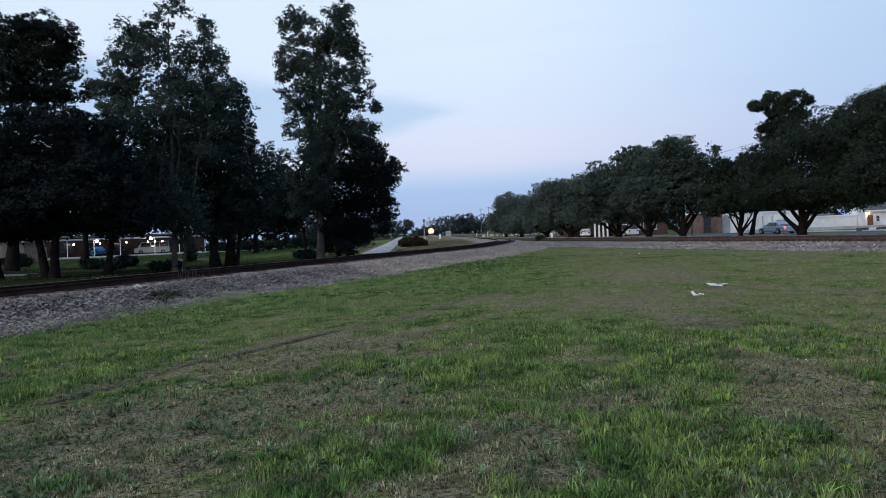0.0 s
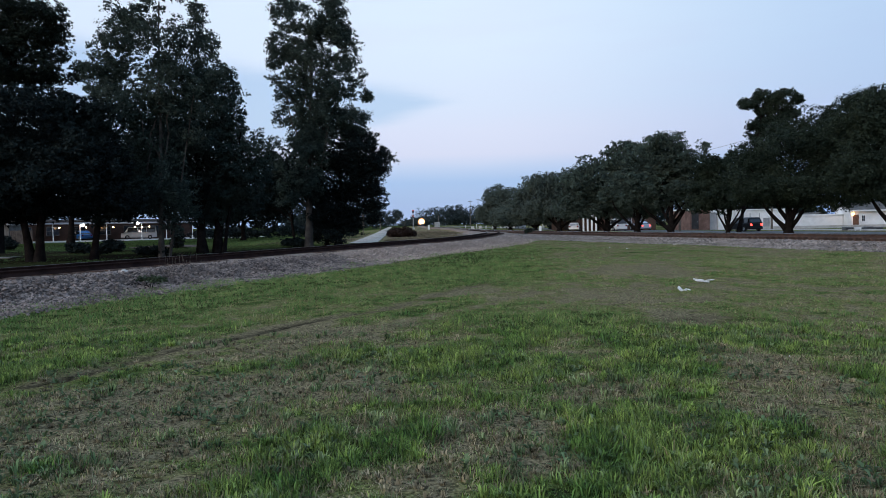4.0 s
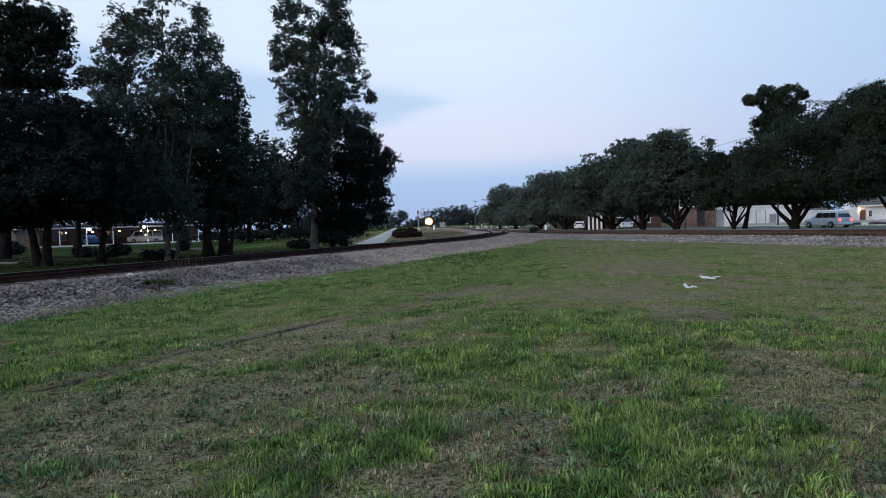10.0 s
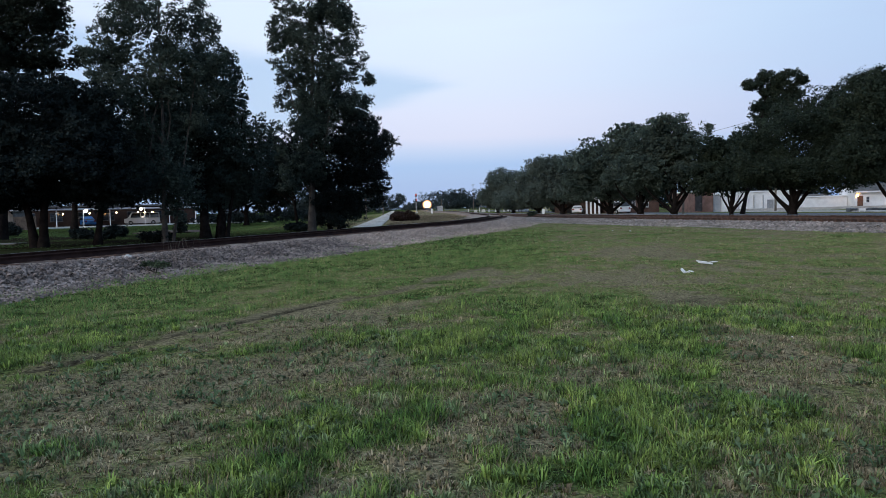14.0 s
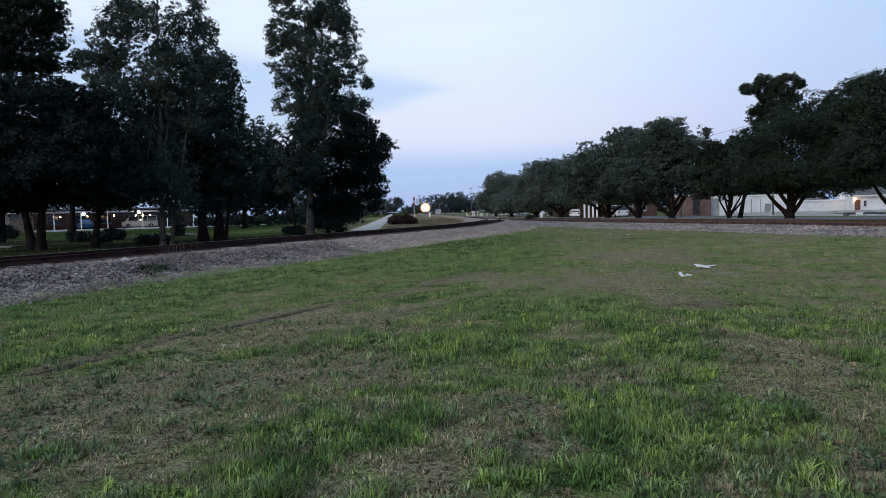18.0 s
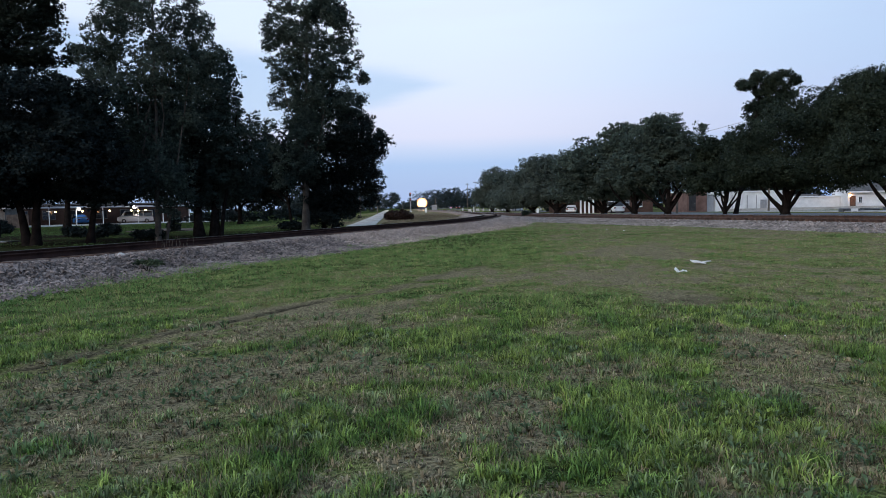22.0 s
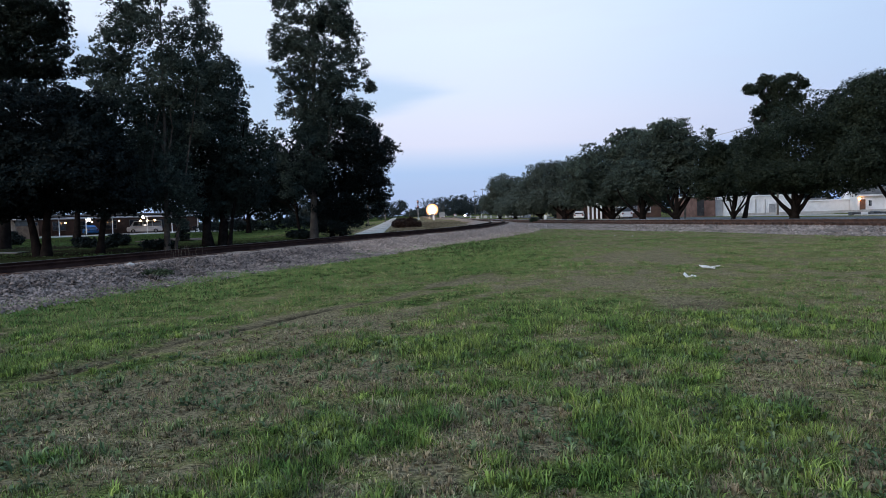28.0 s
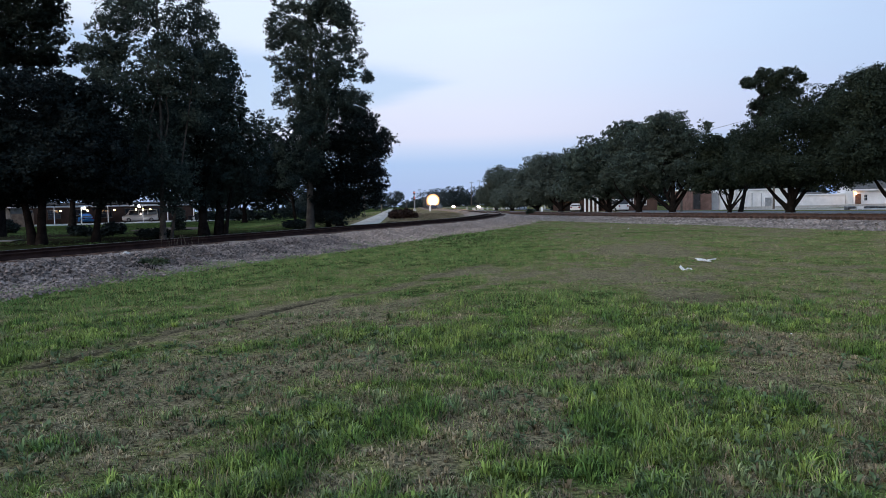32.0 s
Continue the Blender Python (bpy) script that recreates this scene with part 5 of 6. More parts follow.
for x, y, w, h in ((49.0, 87, .95, .40), (50.1, 86.6, .8, .34), (51.1, 86.4, .8, .42), (52.1, 86.2, .9, .36), (53.8, 86, 1.2, .46)):
    utility_box(x, y, w, h)
bd = thing("notice_board", "small white board on two short legs", "board", at=pose(48.8, 84.5, 0))
part("panel", boxed(-.4, -.03, .12, .4, .03, .40, bevel=.01), M_WHITE, bd)
for x in (-.3, .3):
    part("leg", boxed(x - .03, -.03, 0, x + .03, .03, .12), M_WHITE, bd)

# low building with a covered walk across the lawn
walkway = thing("covered_walk", "long flat white canopy on slim white columns, lamps lit beneath", "building")
CANOPY = [(-58.4, 108.0), (-55.7, 110.5), (-52.9, 113.0), (-50.0, 115.5), (-45.8, 118.5), (-42.8, 121.0), (-39.4, 123.5)]
for x, y in CANOPY:
    c = part("column", rod(bmesh.new(), (x, y, 0), (x, y, 2.62), .068, .068, 10), M_WHITE, walkway)
ang = 39.5
part("canopy", boxed(-13.5, -.6, 2.62, 12.5, 6.8, 2.84, bevel=.03), M_SIDING, walkway, at=pose(-48.9, 115.9, 0, 0, 0, ang))
low = thing("school_building", "long low brick building with dark windows", "building", at=pose(-48.9, 115.9, 0, 0, 0, ang))
part("wall", boxed(-17, 9, -.3, 16, 9.3, 3.1), M_BRICK_DARK, low)
part("wall", boxed(-17, 9.3, -.3, -16.7, 16, 3.1), M_BRICK_DARK, low)
part("wall", boxed(15.7, 9.3, -.3, 16, 16, 3.1), M_BRICK_DARK, low)
part("wall", boxed(-17, 16, -.3, 16, 16.3, 3.1), M_BRICK_DARK, low)
part("roof", boxed(-17.4, 8.4, 3.1, 16.4, 16.7, 3.4, bevel=.03), M_ROOF, low)
for k in range(8):
    window(low, -14.5 + 3.9 * k, 9.0, .95, 1.7, 1.3, frame_m=M_ROOF)
annex = house("annex", "dull grey flat-roofed outbuilding beside the canopy", -72, -56.2, 100, 104, 2.4, 1, M_ROOF, flat=True, top=M_ROOF)
fence = thing("fence", "grey board fence beside the outbuilding", "fence")
for k in range(12):
    part("board", boxed(-56.1 + .25 * k, 100.0, 0, -55.87 + .25 * k, 100.03, 1.75 + .03 * (k % 3)), M_FENCE, fence)


def bulb(x, y, z, r, m, label):
    t = thing("canopy_lamp", label, "lamp", "lamps under the canopy", at=pose(x, y, z))
    part("stem", rod(bmesh.new(), (0, 0, r), (0, 0, r + .12), .02), M_DARK, t)
    b = bmesh.new()
    bmesh.ops.create_uvsphere(b, u_segments=12, v_segments=8, radius=r)
    part("globe", b, m, t)


for x, y, z, big in ((-55.99, 113.0, 2.06, 0), (-52.46, 113.0, 2.44, 1), (-51.96, 113.0, 2.07, 0), (-47.93, 113.0, 2.09, 0), (-46.25, 117.0, 2.07, 0), (-45.78, 117.0, 2.58, 1), (-45.19, 117.0, 2.03, 0), (-44.03, 117.0, 2.07, 0)):
    bulb(x, y, z, .24 if big else .13, M_LAMP_WHITE if big else M_LAMP_WARM, "bright white lamp at the edge of the canopy" if big else "small warm lamp under the canopy")


# ---------------------------------------------------------------- poles, signal, small lineside things
def pole(x, y, h, arm=1.2, r=.16):
    t = thing("utility_pole", "wooden utility pole with a crossarm", "utility pole", "utility poles", at=pose(x, y, 0))
    part("post", rod(bmesh.new(), (0, 0, -.2), (0, 0, h), r, r * .65), M_WOOD, t)
    if arm:
        part("crossarm", boxed(-arm, -.06, h - .7, arm, .06, h - .5), M_WOOD, t)
        for k in (-.9, -.45, .45, .9):
            part("insulator", rod(bmesh.new(), (k * arm, 0, h - .5), (k * arm, 0, h - .3), .05, .04), M_GREY, t)


for x, y, h in ((-13.0, 190, 4.6), (-13.7, 150, 4.1), (-14.8, 420, 4.7), (2.9, 300, 5.2), (22.1, 420, 14.6), (25.3, 400, 14.9)):
    pole(x, y, h, 1.1 if y > 350 and x > 0 else 0)


def signal(x, y):
    t = thing("railway_signal", "railway signal mast with two dark heads showing red", "signal", at=pose(x, y, 0))
    part("base", boxed(-.5, -.5, -.1, .5, .5, .5, bevel=.04), M_CONC, t)
    part("mast", rod(bmesh.new(), (0, 0, .5), (0, 0, 6.6), .10, .08), M_GREY, t)
    for z in (6.2, 4.4):
        hd = part("signal_head", boxed(-.35, -.28, z - .55, .35, -.08, z + .55, bevel=.05), M_DARK, t)
        part("lens", rod(bmesh.new(), (0, -.28, z + .2), (0, -.33, z + .2), .13), M_RED, hd, "glowing red lens")
        part("hood", rod(bmesh.new(), (0, -.30, z + .40), (0, -.55, z + .40), .2, .2), M_DARK, hd)
    part("platform", boxed(-.5, .1, 3.6, .5, .8, 3.66), M_GREY, t)
    b = bmesh.new()
    for xx in (-.2, .2):
        rod(b, (xx, .15, .5), (xx, .15, 6.5), .025)
    for k in range(16):
        rod(b, (-.2, .15, .7 + .35 * k), (.2, .15, .7 + .35 * k), .015)
    part("ladder", b, M_GREY, t)


pole(33.5, 100, 10.3, 0)
pole(46.0, 100, 13.4, 0)
wire = thing("power_line", "thin overhead power line behind the oaks", "cable")
v, f = tube([(33.5 + 12.5 * q, 100, 10.2 + 3.1 * q - 1.2 * q * (1 - q)) for q in np.linspace(0, 1, 14)], [.018] * 14, 5)
part("cable", mesh_of("cable", v, f), M_DARK, wire)
signal(-6.3, 262)
c = thing("relay_cabinet", "pale grey trackside relay cabinet", "cabinet", at=pose(2.4, 300, 0))
part("casing", boxed(-1.1, -.9, 0, 1.1, .9, 2.3, bevel=.04), M_GREY, c)
part("door", boxed(-.8, -.94, .2, -.05, -.9, 2.1), M_GREY, c)
part("door", boxed(.05, -.94, .2, .8, -.94 + .04, 2.1), M_GREY, c)
part("lid", boxed(-1.2, -1.0, 2.3, 1.2, 1.0, 2.42, bevel=.03), M_GREY, c)
p = thing("marker_post", "short white marker post beside the line", "post", at=pose(-.8, 230, 0))
part("post", boxed(-.28, -.1, -.1, .28, .1, 1.4, bevel=.03), M_WHITE, p)
p = thing("marker_post", "white post at the foot of the oaks", "post", at=pose(17.6, 120, 0))
part("post", boxed(-.17, -.1, -.1, .17, .1, 1.0, bevel=.03), M_WHITE, p)

def marker(x, y, w, h, cross=False):
    t = thing("stone_marker", "small pale upright stone under the far oaks", "headstone", "pale stones under the oaks", at=pose(x, y, 0, 0, 0, 6 * math.sin(x * 9)))
    part("plinth", boxed(-w * .7, -.2, 0, w * .7, .2, .2, bevel=.02), M_CONC, t)
    part("stone", boxed(-w / 2, -.1, .2, w / 2, .1, h, bevel=.05), M_CONC, t)


for x, w, h in ((10.6, .5, 1.5), (12.3, 1.4, 1.0), (14.2, .5, 1.9), (15.4, 1.6, 1.1), (16.9, .6, 1.7), (18.6, 1.5, 1.2), (21.4, .8, .9), (25.0, 1.0, 1.1), (28.2, 1.2, 1.3), (31.0, .8, 1.0), (33.8, .9, 1.4)):
    marker(x, 228 + 6 * math.sin(x * 5), w * .6, h * .75)

# litter in the field
def lump(name, label, category, x, y, z, sx, sy, sz, m, rz=0, seed=1, rx=0, ry=0):
    bm = bmesh.new()
    bmesh.ops.create_icosphere(bm, subdivisions=3, radius=1)
    for v in bm.verts:
        k = 1 + .35 * (noise.noise(v.co * 1.7 + Vector((seed, 0, 0))))
        v.co = Vector((v.co.x * sx * k, v.co.y * sy * k, v.co.z * sz * k))
    me = bpy.data.meshes.new(name)
    bm.to_mesh(me)
    bm.free()
    me.materials.append(m)
    ob = tagged(new(name, me), label, category)
    ob.matrix_basis = pose(x, y, z, rx, ry, rz)
    return ob


M_EARTH = mat("brown_earth", (0.040, 0.029, 0.022), (0.068, 0.050, 0.038), 1.0, 1.5, 14, bump=0.8)
M_PAPER = mat("white_plastic", (0.6, 0.6, 0.58), (0.75, 0.75, 0.73), 0.6, 8, 60)
pl = thing("board_scrap", "short broken white-painted board lying in the grass", "board", at=pose(6.85, 18.6, grade(np.array([6.85]), np.array([18.6]))[0] + .03, 0, 4, 12))
part("board", boxed(-.26, -.06, -.01, .10, .05, .02, bevel=.006), M_PAPER, pl, at=pose(0, 0, .01, 4, 3, 2))
part("board", boxed(.06, -.05, -.008, .27, .06, .016, bevel=.006), M_PAPER, pl, at=pose(0, 0, .035, -9, -5, 9))
part("splinter", boxed(-.30, -.02, .0, -.02, .035, .022, bevel=.006), M_PAPER, pl, at=pose(0, 0, .03, 10, 4, -7))
pl = thing("plastic_scrap", "crumpled pale plastic scrap in the grass", "litter", at=pose(5.72, 16.7, grade(np.array([5.72]), np.array([16.7]))[0], 0, 0, 0))
for x, z, a, b, w, d in ((-.06, .03, -14, 20, .12, .055), (.05, .045, 12, -15, .11, .045), (-.13, .06, 46, -10, .13, .05), (-.02, .02, 6, 60, .09, .04)):
    part("fold", boxed(-w / 2, -d, -.006, w / 2, d, .006, bevel=.004), M_PAPER, pl, at=pose(x, 0, z, a * .8, a, b))
lump("rock", "dark lump of old timber on the ballast", "rock", 3.35, 64.5, .12, .45, .3, .18, M_TIE, 10, 2)
lump("rock", "flat dark scrap at the foot of the ballast", "rock", 15.6, 84, .1, .9, .4, .12, M_TIE, -10, 3)
lump("earth_mound", "bare brown earth mound on the lawn", "mound", -23.2, 66, -.06, 3.6, 2.6, .26, M_EARTH, 5, 6)
lump("rock", "small pale stone on the ballast", "rock", -8.9, 21.6, .40, .11, .08, .07, M_CONC, 10, 4)

for x, y, k in ((10.5, 43.8, 1), (11.1, 42.2, 1.3), (4.07, 8.42, .3)):
    lump("paper_scrap", "small white paper scrap in the grass", "litter", x, y, .03, .035 * k, .025 * k, .02 * k, M_PAPER, 20 * x, 5)

# dry stalks beside the track
M_STALK = mat("dry_stalk", (0.06, 0.052, 0.042), (0.12, 0.10, 0.08), 0.95, 3, 30, bump=0)
st = thing("dry_weeds", "tall dry weed stalks at the edge of the ballast", "weeds", at=pose(-7.3, 21.6, .1))
g_ = np.random.default_rng(9)
for k in range(26):
    x, y, h = g_.normal(0, .28), g_.normal(0, .2), .35 + .5 * g_.random()
    v, f = tube(limb_line((x, y, -.1), (x + g_.normal(0, .12), y + g_.normal(0, .1), h), .0, g_, 4), [.003, .0025, .002, .005], 4)
    part("stalk", mesh_of("stalk", v, f), M_STALK, st)


# ---------------------------------------------------------------- vehicles
def loft(sections):
    """A closed body through sections of equal count, each a ring of points."""
    bm = bmesh.new()
    rings = [[bm.verts.new(q) for q in s] for s in sections]
    m = len(rings[0])
    for a, b in zip(rings, rings[1:]):
        for k in range(m):
            bm.faces.new((a[k], a[(k + 1) % m], b[(k + 1) % m], b[k]))
    bm.faces.new(rings[0][::-1])
    bm.faces.new(rings[-1])
    bmesh.ops.recalc_face_normals(bm, faces=bm.faces)
    return bm


def ring(x, w, z0, z1, r=.12):
    """A rounded cross-section across the car at x."""
    r = min(r, (z1 - z0) / 2.2, w / 2)
    return [(x, -w, z0 + r), (x, -w + r, z0), (x, w - r, z0), (x, w, z0 + r), (x, w, z1 - r), (x, w - r, z1), (x, -w + r, z1), (x, -w, z1 - r)]


def car(name, label, paint, L, W, H, cabin, lower, hood, van=False, parked=False):
    """A car whose nose points along +x. cabin: (rear foot, rear top, front top, front foot) along the length."""
    t = thing(name, label, "car")
    w = W / 2
    h = L / 2
    part("body", loft([ring(-h, w * .86, .38, lower * .90), ring(-h + .12, w * .96, .26, lower * .97), ring(-h * .55, w, .22, lower), ring(0, w, .22, lower), ring(cabin[3], w, .22, lower * .99),
                       ring(h - .5, w * .97, .24, hood), ring(h - .1, w * .92, .28, hood * .93), ring(h, w * .84, .36, hood * .84)]), paint, t)
    part("cabin", loft([ring(cabin[0], w * .93, lower - .12, lower + .02, .03), ring(cabin[1], w * .80, lower - .1, H, .14), ring((cabin[1] + cabin[2]) / 2, w * .81, lower - .1, H + .02, .14),
                        ring(cabin[2], w * .80, lower - .1, H - .01, .14), ring(cabin[3], w * .92, lower - .12, lower + .02, .03)]), paint, t)
    zt = H - .12
    n = 3 if van else 2
    span = cabin[2] - cabin[1]
    for s in (-1, 1):
        for k in range(n):
            a, b = cabin[1] + .1 + span * k / n, cabin[1] + span * (k + 1) / n - .02
            bm = bmesh.new()
            q = [bm.verts.new(v) for v in ((a, s * w * .94, lower + .04), (b + (.2 if k == n - 1 else 0), s * w * .94, lower + .04), (b, s * w * .835, zt), (a, s * w * .835, zt))]
            q2 = [bm.verts.new((v.co.x, v.co.y - s * .05, v.co.z)) for v in q]
            bm.faces.new(q if s < 0 else q[::-1])
            bm.faces.new(q2[::-1] if s < 0 else q2)
            for i in range(4):
                bm.faces.new((q[i], q[(i + 1) % 4], q2[(i + 1) % 4], q2[i]))
            bmesh.ops.recalc_face_normals(bm, faces=bm.faces)
            part("side_window", bm, M_GLASS, t)
        part("headlight", boxed(h - .22, s * w * .62 - .19, hood * .62, h + .03, s * w * .62 + .19, hood * .62 + .2, bevel=.03), M_CARHEAD if "headlights" in label else M_GLASS, t)
        part("tail_light", boxed(-h - .02, s * w * .72 - .13, lower * .68, -h + .16, s * w * .72 + .13, lower * .68 + .24, bevel=.02), M_TAIL_OFF if parked else M_TAIL, t)
        part("mirror", boxed(cabin[3] - .35, s * (w + .1) - .09, lower, cabin[3] - .2, s * (w + .1) + .09, lower + .15, bevel=.03), paint, t)
        for x in (-h * .62, h * .64):
            b = bmesh.new()
            rod(b, (x, s * w - .11, .33), (x, s * w + .11, .33), .33, .33, 20)
            wh = part("wheel", b, M_TYRE, t)
            b = bmesh.new()
            rod(b, (x, s * (w + .112) - .01, .33), (x, s * (w + .112) + .012, .33), .2, .19, 14)
            part("rim", b, M_GREY, wh)
    for foot, top, nm in ((cabin[3], cabin[2], "windscreen"), (cabin[0], cabin[1], "rear_window")):
        bm = bmesh.new()
        o = .02 if foot > top else -.02
        q = [bm.verts.new(v) for v in ((foot + o, -w * .80, lower + .05), (foot + o, w * .80, lower + .05), (top + o * 1.5, w * .66, zt + .03), (top + o * 1.5, -w * .66, zt + .03))]
        q2 = [bm.verts.new((v.co.x - 3 * o, v.co.y, v.co.z - .02)) for v in q]
        bm.faces.new(q)
        bm.faces.new(q2[::-1])
        for i in range(4):
            bm.faces.new((q[i], q2[i], q2[(i + 1) % 4], q[(i + 1) % 4]))
        bmesh.ops.recalc_face_normals(bm, faces=bm.faces)
        part(nm, bm, M_GLASS, t)
    part("bumper", boxed(-h - .05, -w * .9, .32, -h + .1, w * .9, .52, bevel=.03), paint, t)
    return t


def paint(name, c, rough=.3, spec=.5):
    return mat(name, c, tuple(min(1, v * 1.15) for v in c), rough, 1, 40, metal=.1, bump=0, spread=.04, spec=spec)


P_BLUE = paint("blue_grey_paint", (0.25, 0.31, 0.38))
P_BLACK = paint("black_paint", (0.006, 0.006, 0.008), .35, .2)
P_SILVER = paint("silver_paint", (0.42, 0.47, 0.52))
P_CREAM = paint("van_white_paint", (0.50, 0.51, 0.52))
P_BRIGHTBLUE = paint("bright_blue_paint", (0.02, 0.14, 0.42))
SEDAN = car("sedan", "blue-grey sedan with red tail lamps on the road", P_BLUE, 4.7, 1.8, 1.43, (-1.75, -.95, .45, 1.25), .92, .80)
SUV_DARK = car("suv", "black sport utility vehicle with red tail lamps on the road", P_BLACK, 4.9, 1.95, 1.70, (-2.35, -2.1, .55, 1.25), 1.04, .97, True)
SUV_SILVER = car("suv", "silver sport utility vehicle on the road", P_SILVER, 4.9, 1.95, 1.70, (-2.35, -2.05, .55, 1.25), 1.04, .97, True)
ONCOMING = car("sedan", "dark sedan with bright headlights far along the road", P_BLACK, 4.6, 1.8, 1.45, (-1.7, -.95, .45, 1.2), .92, .8)
FOLLOWER = car("sedan", "second dark sedan with bright headlights far along the road", P_BLACK, 4.6, 1.8, 1.45, (-1.7, -.95, .45, 1.2), .92, .8)
v = car("van", "parked white passenger van", P_CREAM, 5.4, 2.0, 1.98, (-2.68, -2.6, 1.55, 2.15), 1.1, 1.06, True, True)
v.matrix_basis = pose(-47.6, 122.0, .08, 0, 0, 200)
v = car("sedan", "parked bright blue car", P_BRIGHTBLUE, 4.5, 1.8, 1.5, (-1.7, -.95, .45, 1.2), .95, .85, False, True)
v.matrix_basis = pose(-56.2, 121.0, .08, 0, 0, 130)
v = car("sedan", "parked dark sedan beside the canopy", P_BLACK, 4.5, 1.8, 1.5, (-1.7, -.95, .45, 1.2), .95, .85, False, True)
v.matrix_basis = pose(-38.5, 125, .08, 0, 0, 200)
v = car("suv", "parked dark sport utility vehicle", P_BLACK, 4.7, 1.85, 1.75, (-2.2, -2.0, .5, 1.2), 1.08, 1.0, True, True)
v.matrix_basis = pose(-34.4, 127, .08, 0, 0, 200)

v = car("sedan", "parked white sedan beside the columned house", P_CREAM, 4.5, 1.8, 1.4, (-1.7, -.95, .45, 1.2), .92, .8, False, True)
v.matrix_basis = pose(24.4, 126.5, .03, 0, 0, 75)

v = car("van", "parked white van between the oak trunks", P_CREAM, 5.0, 1.95, 1.95, (-2.48, -2.4, 1.4, 2.0), 1.1, 1.05, True, True)
v.matrix_basis = pose(29.5, 119, 0, 0, 0, 100)
v = car("sedan", "parked pale sedan far along the road", P_CREAM, 4.5, 1.8, 1.45, (-1.7, -.95, .45, 1.2), .92, .8, False, True)
v.matrix_basis = pose(21.2, 205, 0, 0, 0, 98)
v = car("suv", "parked pale sport utility vehicle far along the road", P_SILVER, 4.8, 1.9, 1.7, (-2.3, -2.05, .55, 1.2), 1.04, .97, True, True)
v.matrix_basis = pose(24.5, 205, 0, 0, 0, 98)

P_LOCO = paint("dark_blue_loco_paint", (0.03, 0.04, 0.07), .5)
P_LOCO2 = paint("dark_wagon_paint", (0.05, 0.047, 0.045), .8)


def locomotive():
    """A diesel locomotive whose nose points along +y; the rails lie at z 0."""
    t = thing("locomotive", "diesel locomotive with blazing headlight and ditch lights", "locomotive")
    part("frame", boxed(-1.5, -20.5, .95, 1.5, .3, 1.5, bevel=.05), P_LOCO, t)
    part("nose", boxed(-1.0, -2.2, 1.5, 1.0, 0, 3.0, bevel=.15), P_LOCO, t)
    cab = part("cab", boxed(-1.5, -4.6, 1.5, 1.5, -2.2, 4.55, bevel=.14), P_LOCO, t)
    for x in (-.95, 0, .95):
        part("cab_window", boxed(x - .38, -2.24, 3.25, x + .38, -2.18, 4.0, bevel=.01), M_GLASS, cab)
    part("hood", boxed(-.95, -19.5, 1.5, .95, -4.6, 4.25, bevel=.1), P_LOCO, t)
    part("radiator", boxed(-1.45, -19.2, 3.2, 1.45, -15.5, 4.5, bevel=.08), P_LOCO, t)
    part("fuel_tank", boxed(-1.35, -12.8, .25, 1.35, -7.6, .95, bevel=.1), M_DARK, t)
    part("pilot", boxed(-1.45, 0.1, .12, 1.45, .35, 1.0, bevel=.04), P_LOCO, t)
    for s in (-1, 1):
        b = bmesh.new()
        for k in range(12):
            y = -.3 - k * 1.75
            rod(b, (s * 1.46, y, 1.5), (s * 1.46, y, 2.5), .02)
        rod(b, (s * 1.46, -.3, 2.5), (s * 1.46, -19.5, 2.5), .02)
        part("handrail", b, M_GREY, t)
        part("ditch_light", rod(bmesh.new(), (s * 1.05, .30, 1.25), (s * 1.05, .42, 1.25), .10, .12, 16), M_LAMP_WARM, t)
        part("number_board", boxed(s * .85 - .3, -2.30, 4.10, s * .85 + .3, -2.2, 4.38, bevel=.01), M_WHITE, t)
    # oversized glowing discs added round the lens to imitate its bloom
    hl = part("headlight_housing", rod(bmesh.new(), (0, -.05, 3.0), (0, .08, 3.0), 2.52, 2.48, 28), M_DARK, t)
    part("bloom_edge", rod(bmesh.new(), (0, .04, 3.0), (0, .09, 3.0), 2.5, 2.45, 28), M_BLOOM_EDGE, hl, "dim orange outer edge of the headlight bloom")
    part("bloom_ring", rod(bmesh.new(), (0, .06, 3.0), (0, .12, 3.0), 2.06, 2.0, 28), M_BLOOM_RING, hl, "orange glowing ring of the headlight bloom")
    part("bloom_disc", rod(bmesh.new(), (0, .10, 3.0), (0, .16, 3.0), 1.76, 1.70, 24), M_BLOOM_DISC, hl, "bright warm disc of the headlight bloom")
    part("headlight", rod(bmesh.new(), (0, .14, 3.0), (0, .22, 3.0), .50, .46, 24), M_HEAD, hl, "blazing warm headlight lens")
    for y in (-3.4, -16.6):
        b = bmesh.new()
        box(b, -1.2, y - 2.2, .45, 1.2, y + 2.2, .85)
        tr = part("truck", b, M_DARK, t)
        for k in (-1.7, 0, 1.7):
            for s in (-1, 1):
                part("wheel", rod(bmesh.new(), (s * .70, y + k, .5), (s * .83, y + k, .5), .5, .5, 20), M_RAIL, tr)
    return t


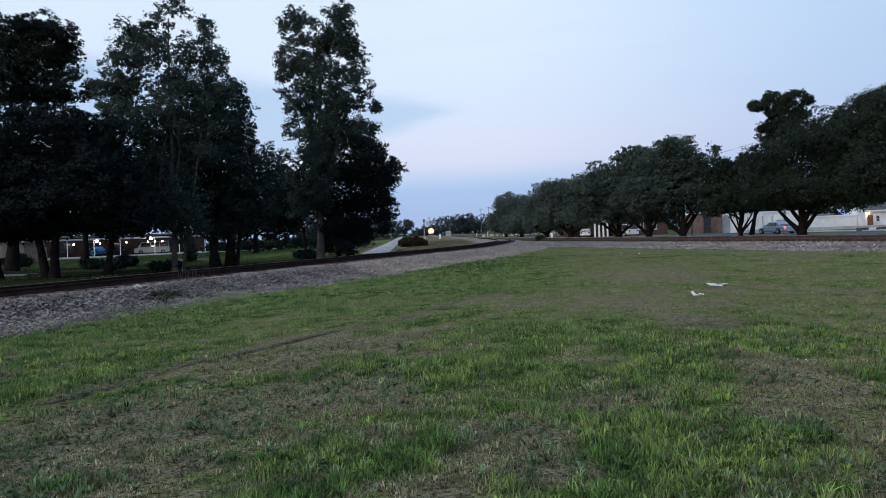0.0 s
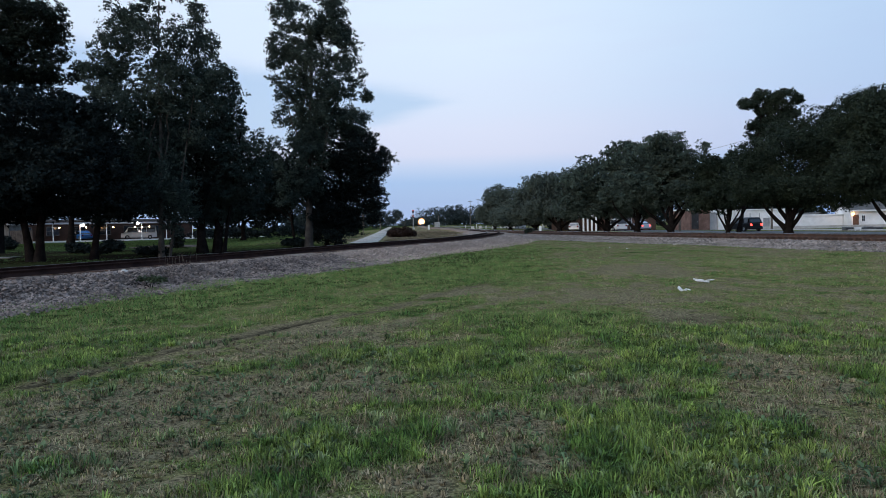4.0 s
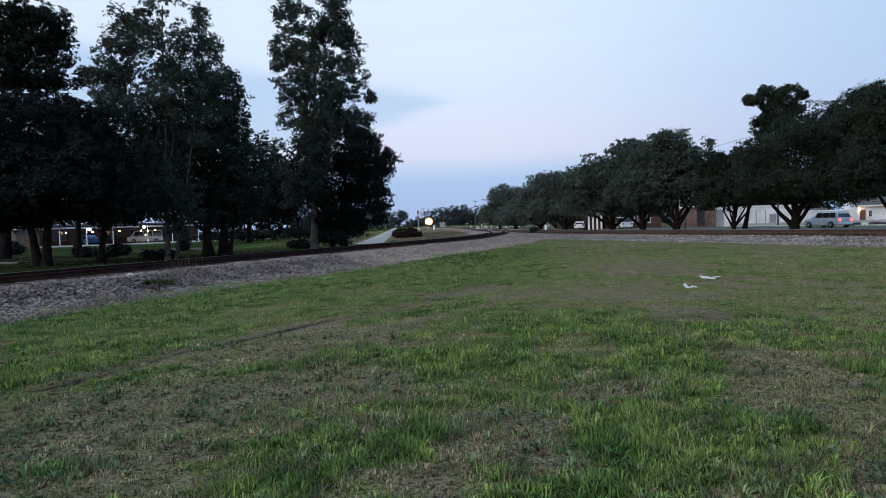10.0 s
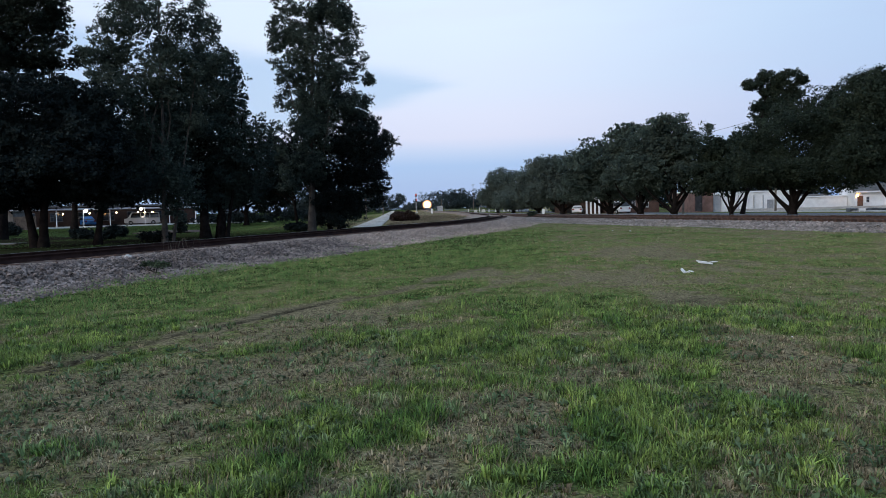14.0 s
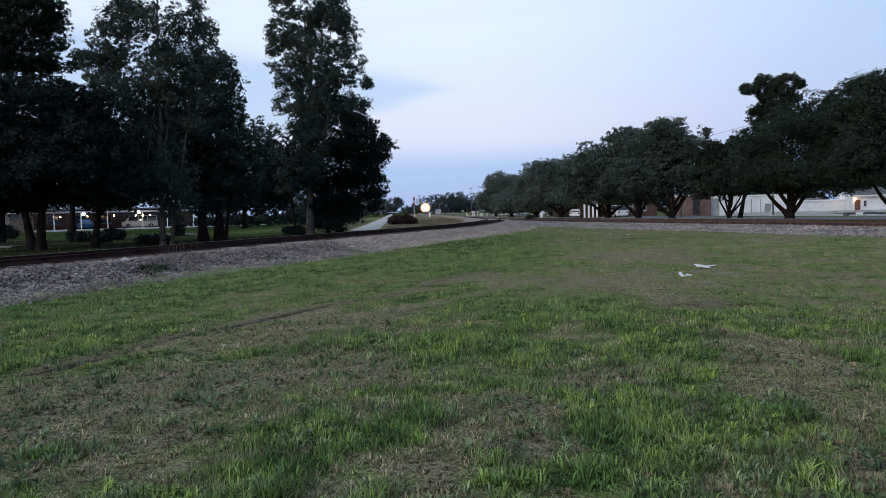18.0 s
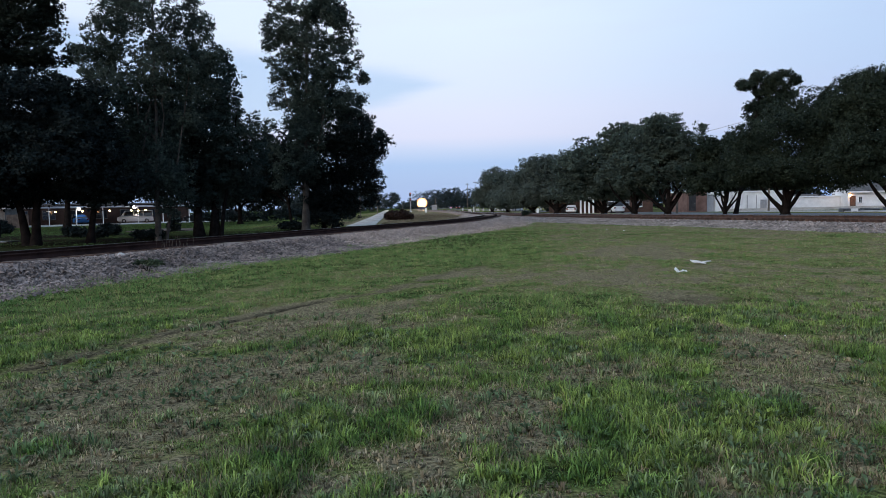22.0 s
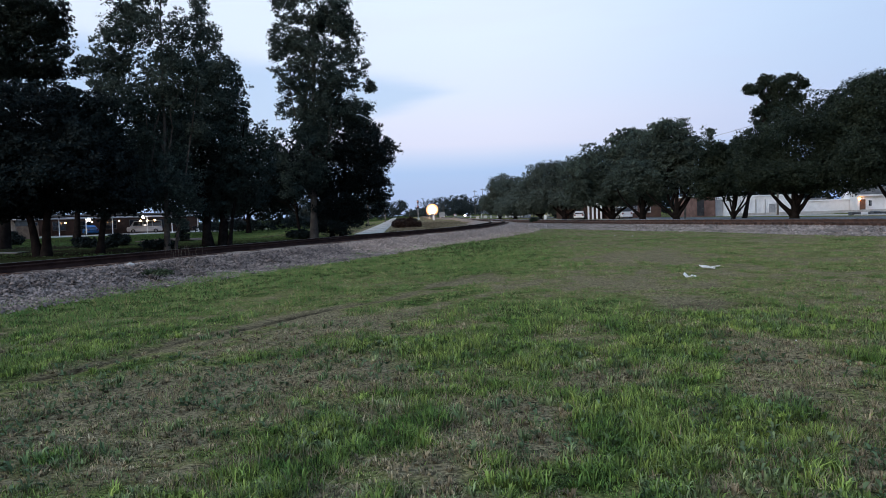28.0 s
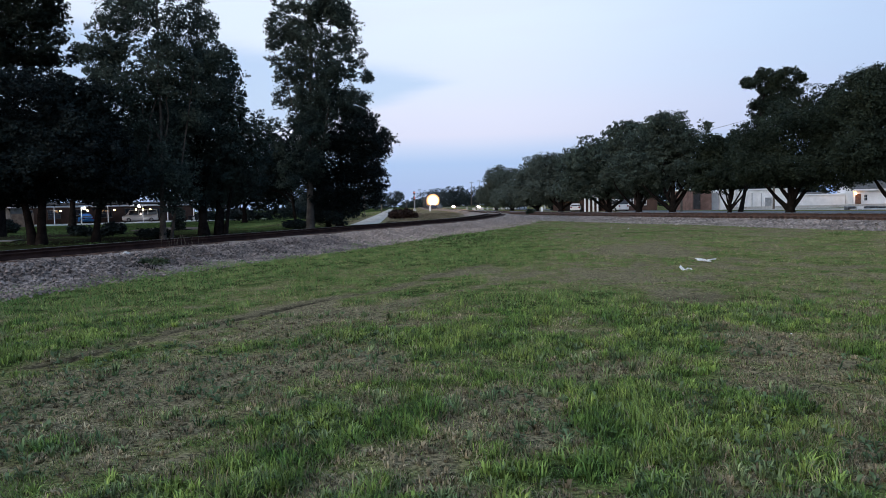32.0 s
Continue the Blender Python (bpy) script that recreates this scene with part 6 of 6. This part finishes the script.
def wagon():
    t = thing("freight_wagon", "long dark boxy freight wagon", "wagon", "wagons of the train")
    part("body", boxed(-1.5, -16.5, 1.1, 1.5, -.5, 4.5, bevel=.08), P_LOCO2, t)
    for k in range(9):
        for s in (-1, 1):
            part("rib", boxed(s * 1.5 - .05, -16.2 + 1.9 * k, 1.1, s * 1.5 + .05, -16.05 + 1.9 * k, 4.4), P_LOCO2, t)
    part("roof", boxed(-1.45, -16.5, 4.5, 1.45, -.5, 4.66, bevel=.05), P_LOCO2, t)
    for y in (-3.0, -14.0):
        tr = part("truck", boxed(-1.2, y - 1.3, .4, 1.2, y + 1.3, .8), M_DARK, t)
        for k in (-.9, .9):
            for s in (-1, 1):
                part("wheel", rod(bmesh.new(), (s * .70, y + k, .45), (s * .83, y + k, .45), .45, .45, 18), M_RAIL, tr)
    return t


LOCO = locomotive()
WAGONS = [wagon()]
for _ in range(5):
    WAGONS.append(copy_thing(WAGONS[0], pose(0, 0, 0)))
LEN_ALONG = np.r_[0, np.cumsum(np.linalg.norm(np.diff(MAIN, axis=0), axis=1))]
ROADLINE = spline([(78 + 1.4, -60), (57.2 + 1.4, 15 + .4), (48.6 + 1.4, 48.5 + .4), (37.8 + 1.4, 89 + .4), (31 + 1.5, 130.2), (27 + 1.5, 190), (22.5, 330), (17.5, 480), (13.5, 620), (9.5, 800)], 1.0)
ROADLEN = np.r_[0, np.cumsum(np.linalg.norm(np.diff(ROADLINE, axis=0), axis=1))]


def on(line, run, y):
    """How far along a line its point with that y lies."""
    return float(np.interp(y, line[:, 1], run))


def along(line, run, s, z, turn):
    p = np.array([np.interp(s + d, run, line[:, k]) for d in (-1.0, 0, 1.0) for k in (0, 1)])
    d = p[4:6] - p[0:2]
    return pose(p[2], p[3], z, 0, 0, math.degrees(math.atan2(d[1], d[0])) + turn)


def motions():
    """The train comes down the main line, slowing; cars pass along the road."""
    times = [0, 3, 6, 9, 12, 15, 18, 21, 24.5, 28, 32]
    ys = [600, 556, 514, 475, 440, 410, 384, 360, 335, 309, 285]
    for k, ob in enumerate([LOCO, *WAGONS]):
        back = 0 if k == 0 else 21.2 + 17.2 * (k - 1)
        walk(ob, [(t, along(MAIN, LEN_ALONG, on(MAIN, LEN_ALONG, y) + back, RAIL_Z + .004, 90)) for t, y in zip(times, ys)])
    s0 = on(ROADLINE, ROADLEN, 48.9)
    for ob, rows in ((SEDAN, ((0, 40.5), (.6, 46.2), (1.5, 52.5), (3.0, 64.5), (6, 88), (12, 150), (28, 690), (32, 735))),
                     (SUV_DARK, ((0, 8.5), (2.1, 27.5), (3.5, 40.0), (5.5, 56.5), (6.5, 64.6), (9.6, 84.0), (11.1, 93.5), (14, 128), (29, 690), (32, 735))),
                     (SUV_SILVER, ((0, -74), (6, -14), (9.6, 26.4), (10.5, 37.6), (11.5, 50.5), (12.5, 62.5), (13.5, 77.0), (15, 104), (17, 133.2), (18, 148), (19, 161.5), (20, 182), (23, 270), (30, 640), (32, 735)))):
        walk(ob, [(t, along(ROADLINE, ROADLEN, s0 + s, .032, 0)) for t, s in rows])
    near = ROADLINE - np.array([3.2, 0])
    rows = [(0, pose(66, 533, .032, 0, 0, 180)), (28, pose(56, 533, .032, 0, 0, 180)), (29.8, pose(36, 533, .032, 0, 0, 180)), (30.6, pose(18.5, 531.5, .032, 0, 0, 205))]
    walk(FOLLOWER, rows + [(t, along(near, ROADLEN, on(ROADLINE, ROADLEN, y), .032, 180)) for t, y in ((31, 524), (31.5, 510), (32, 495))])
    # both oncoming cars start behind the oaks, hidden from the camera, then turn in
    rows = [(0, pose(52, 436, .032, 0, 0, 180)), (24, pose(44, 436, .032, 0, 0, 180)), (27, pose(27, 435.5, .032, 0, 0, 184)), (27.8, pose(19.5, 434.5, .032, 0, 0, 215))]
    walk(ONCOMING, rows + [(t, along(near, ROADLEN, on(ROADLINE, ROADLEN, y), .032, 180)) for t, y in ((28.5, 426), (29.2, 407), (30, 388), (30.6, 367), (32, 323))])


motions()
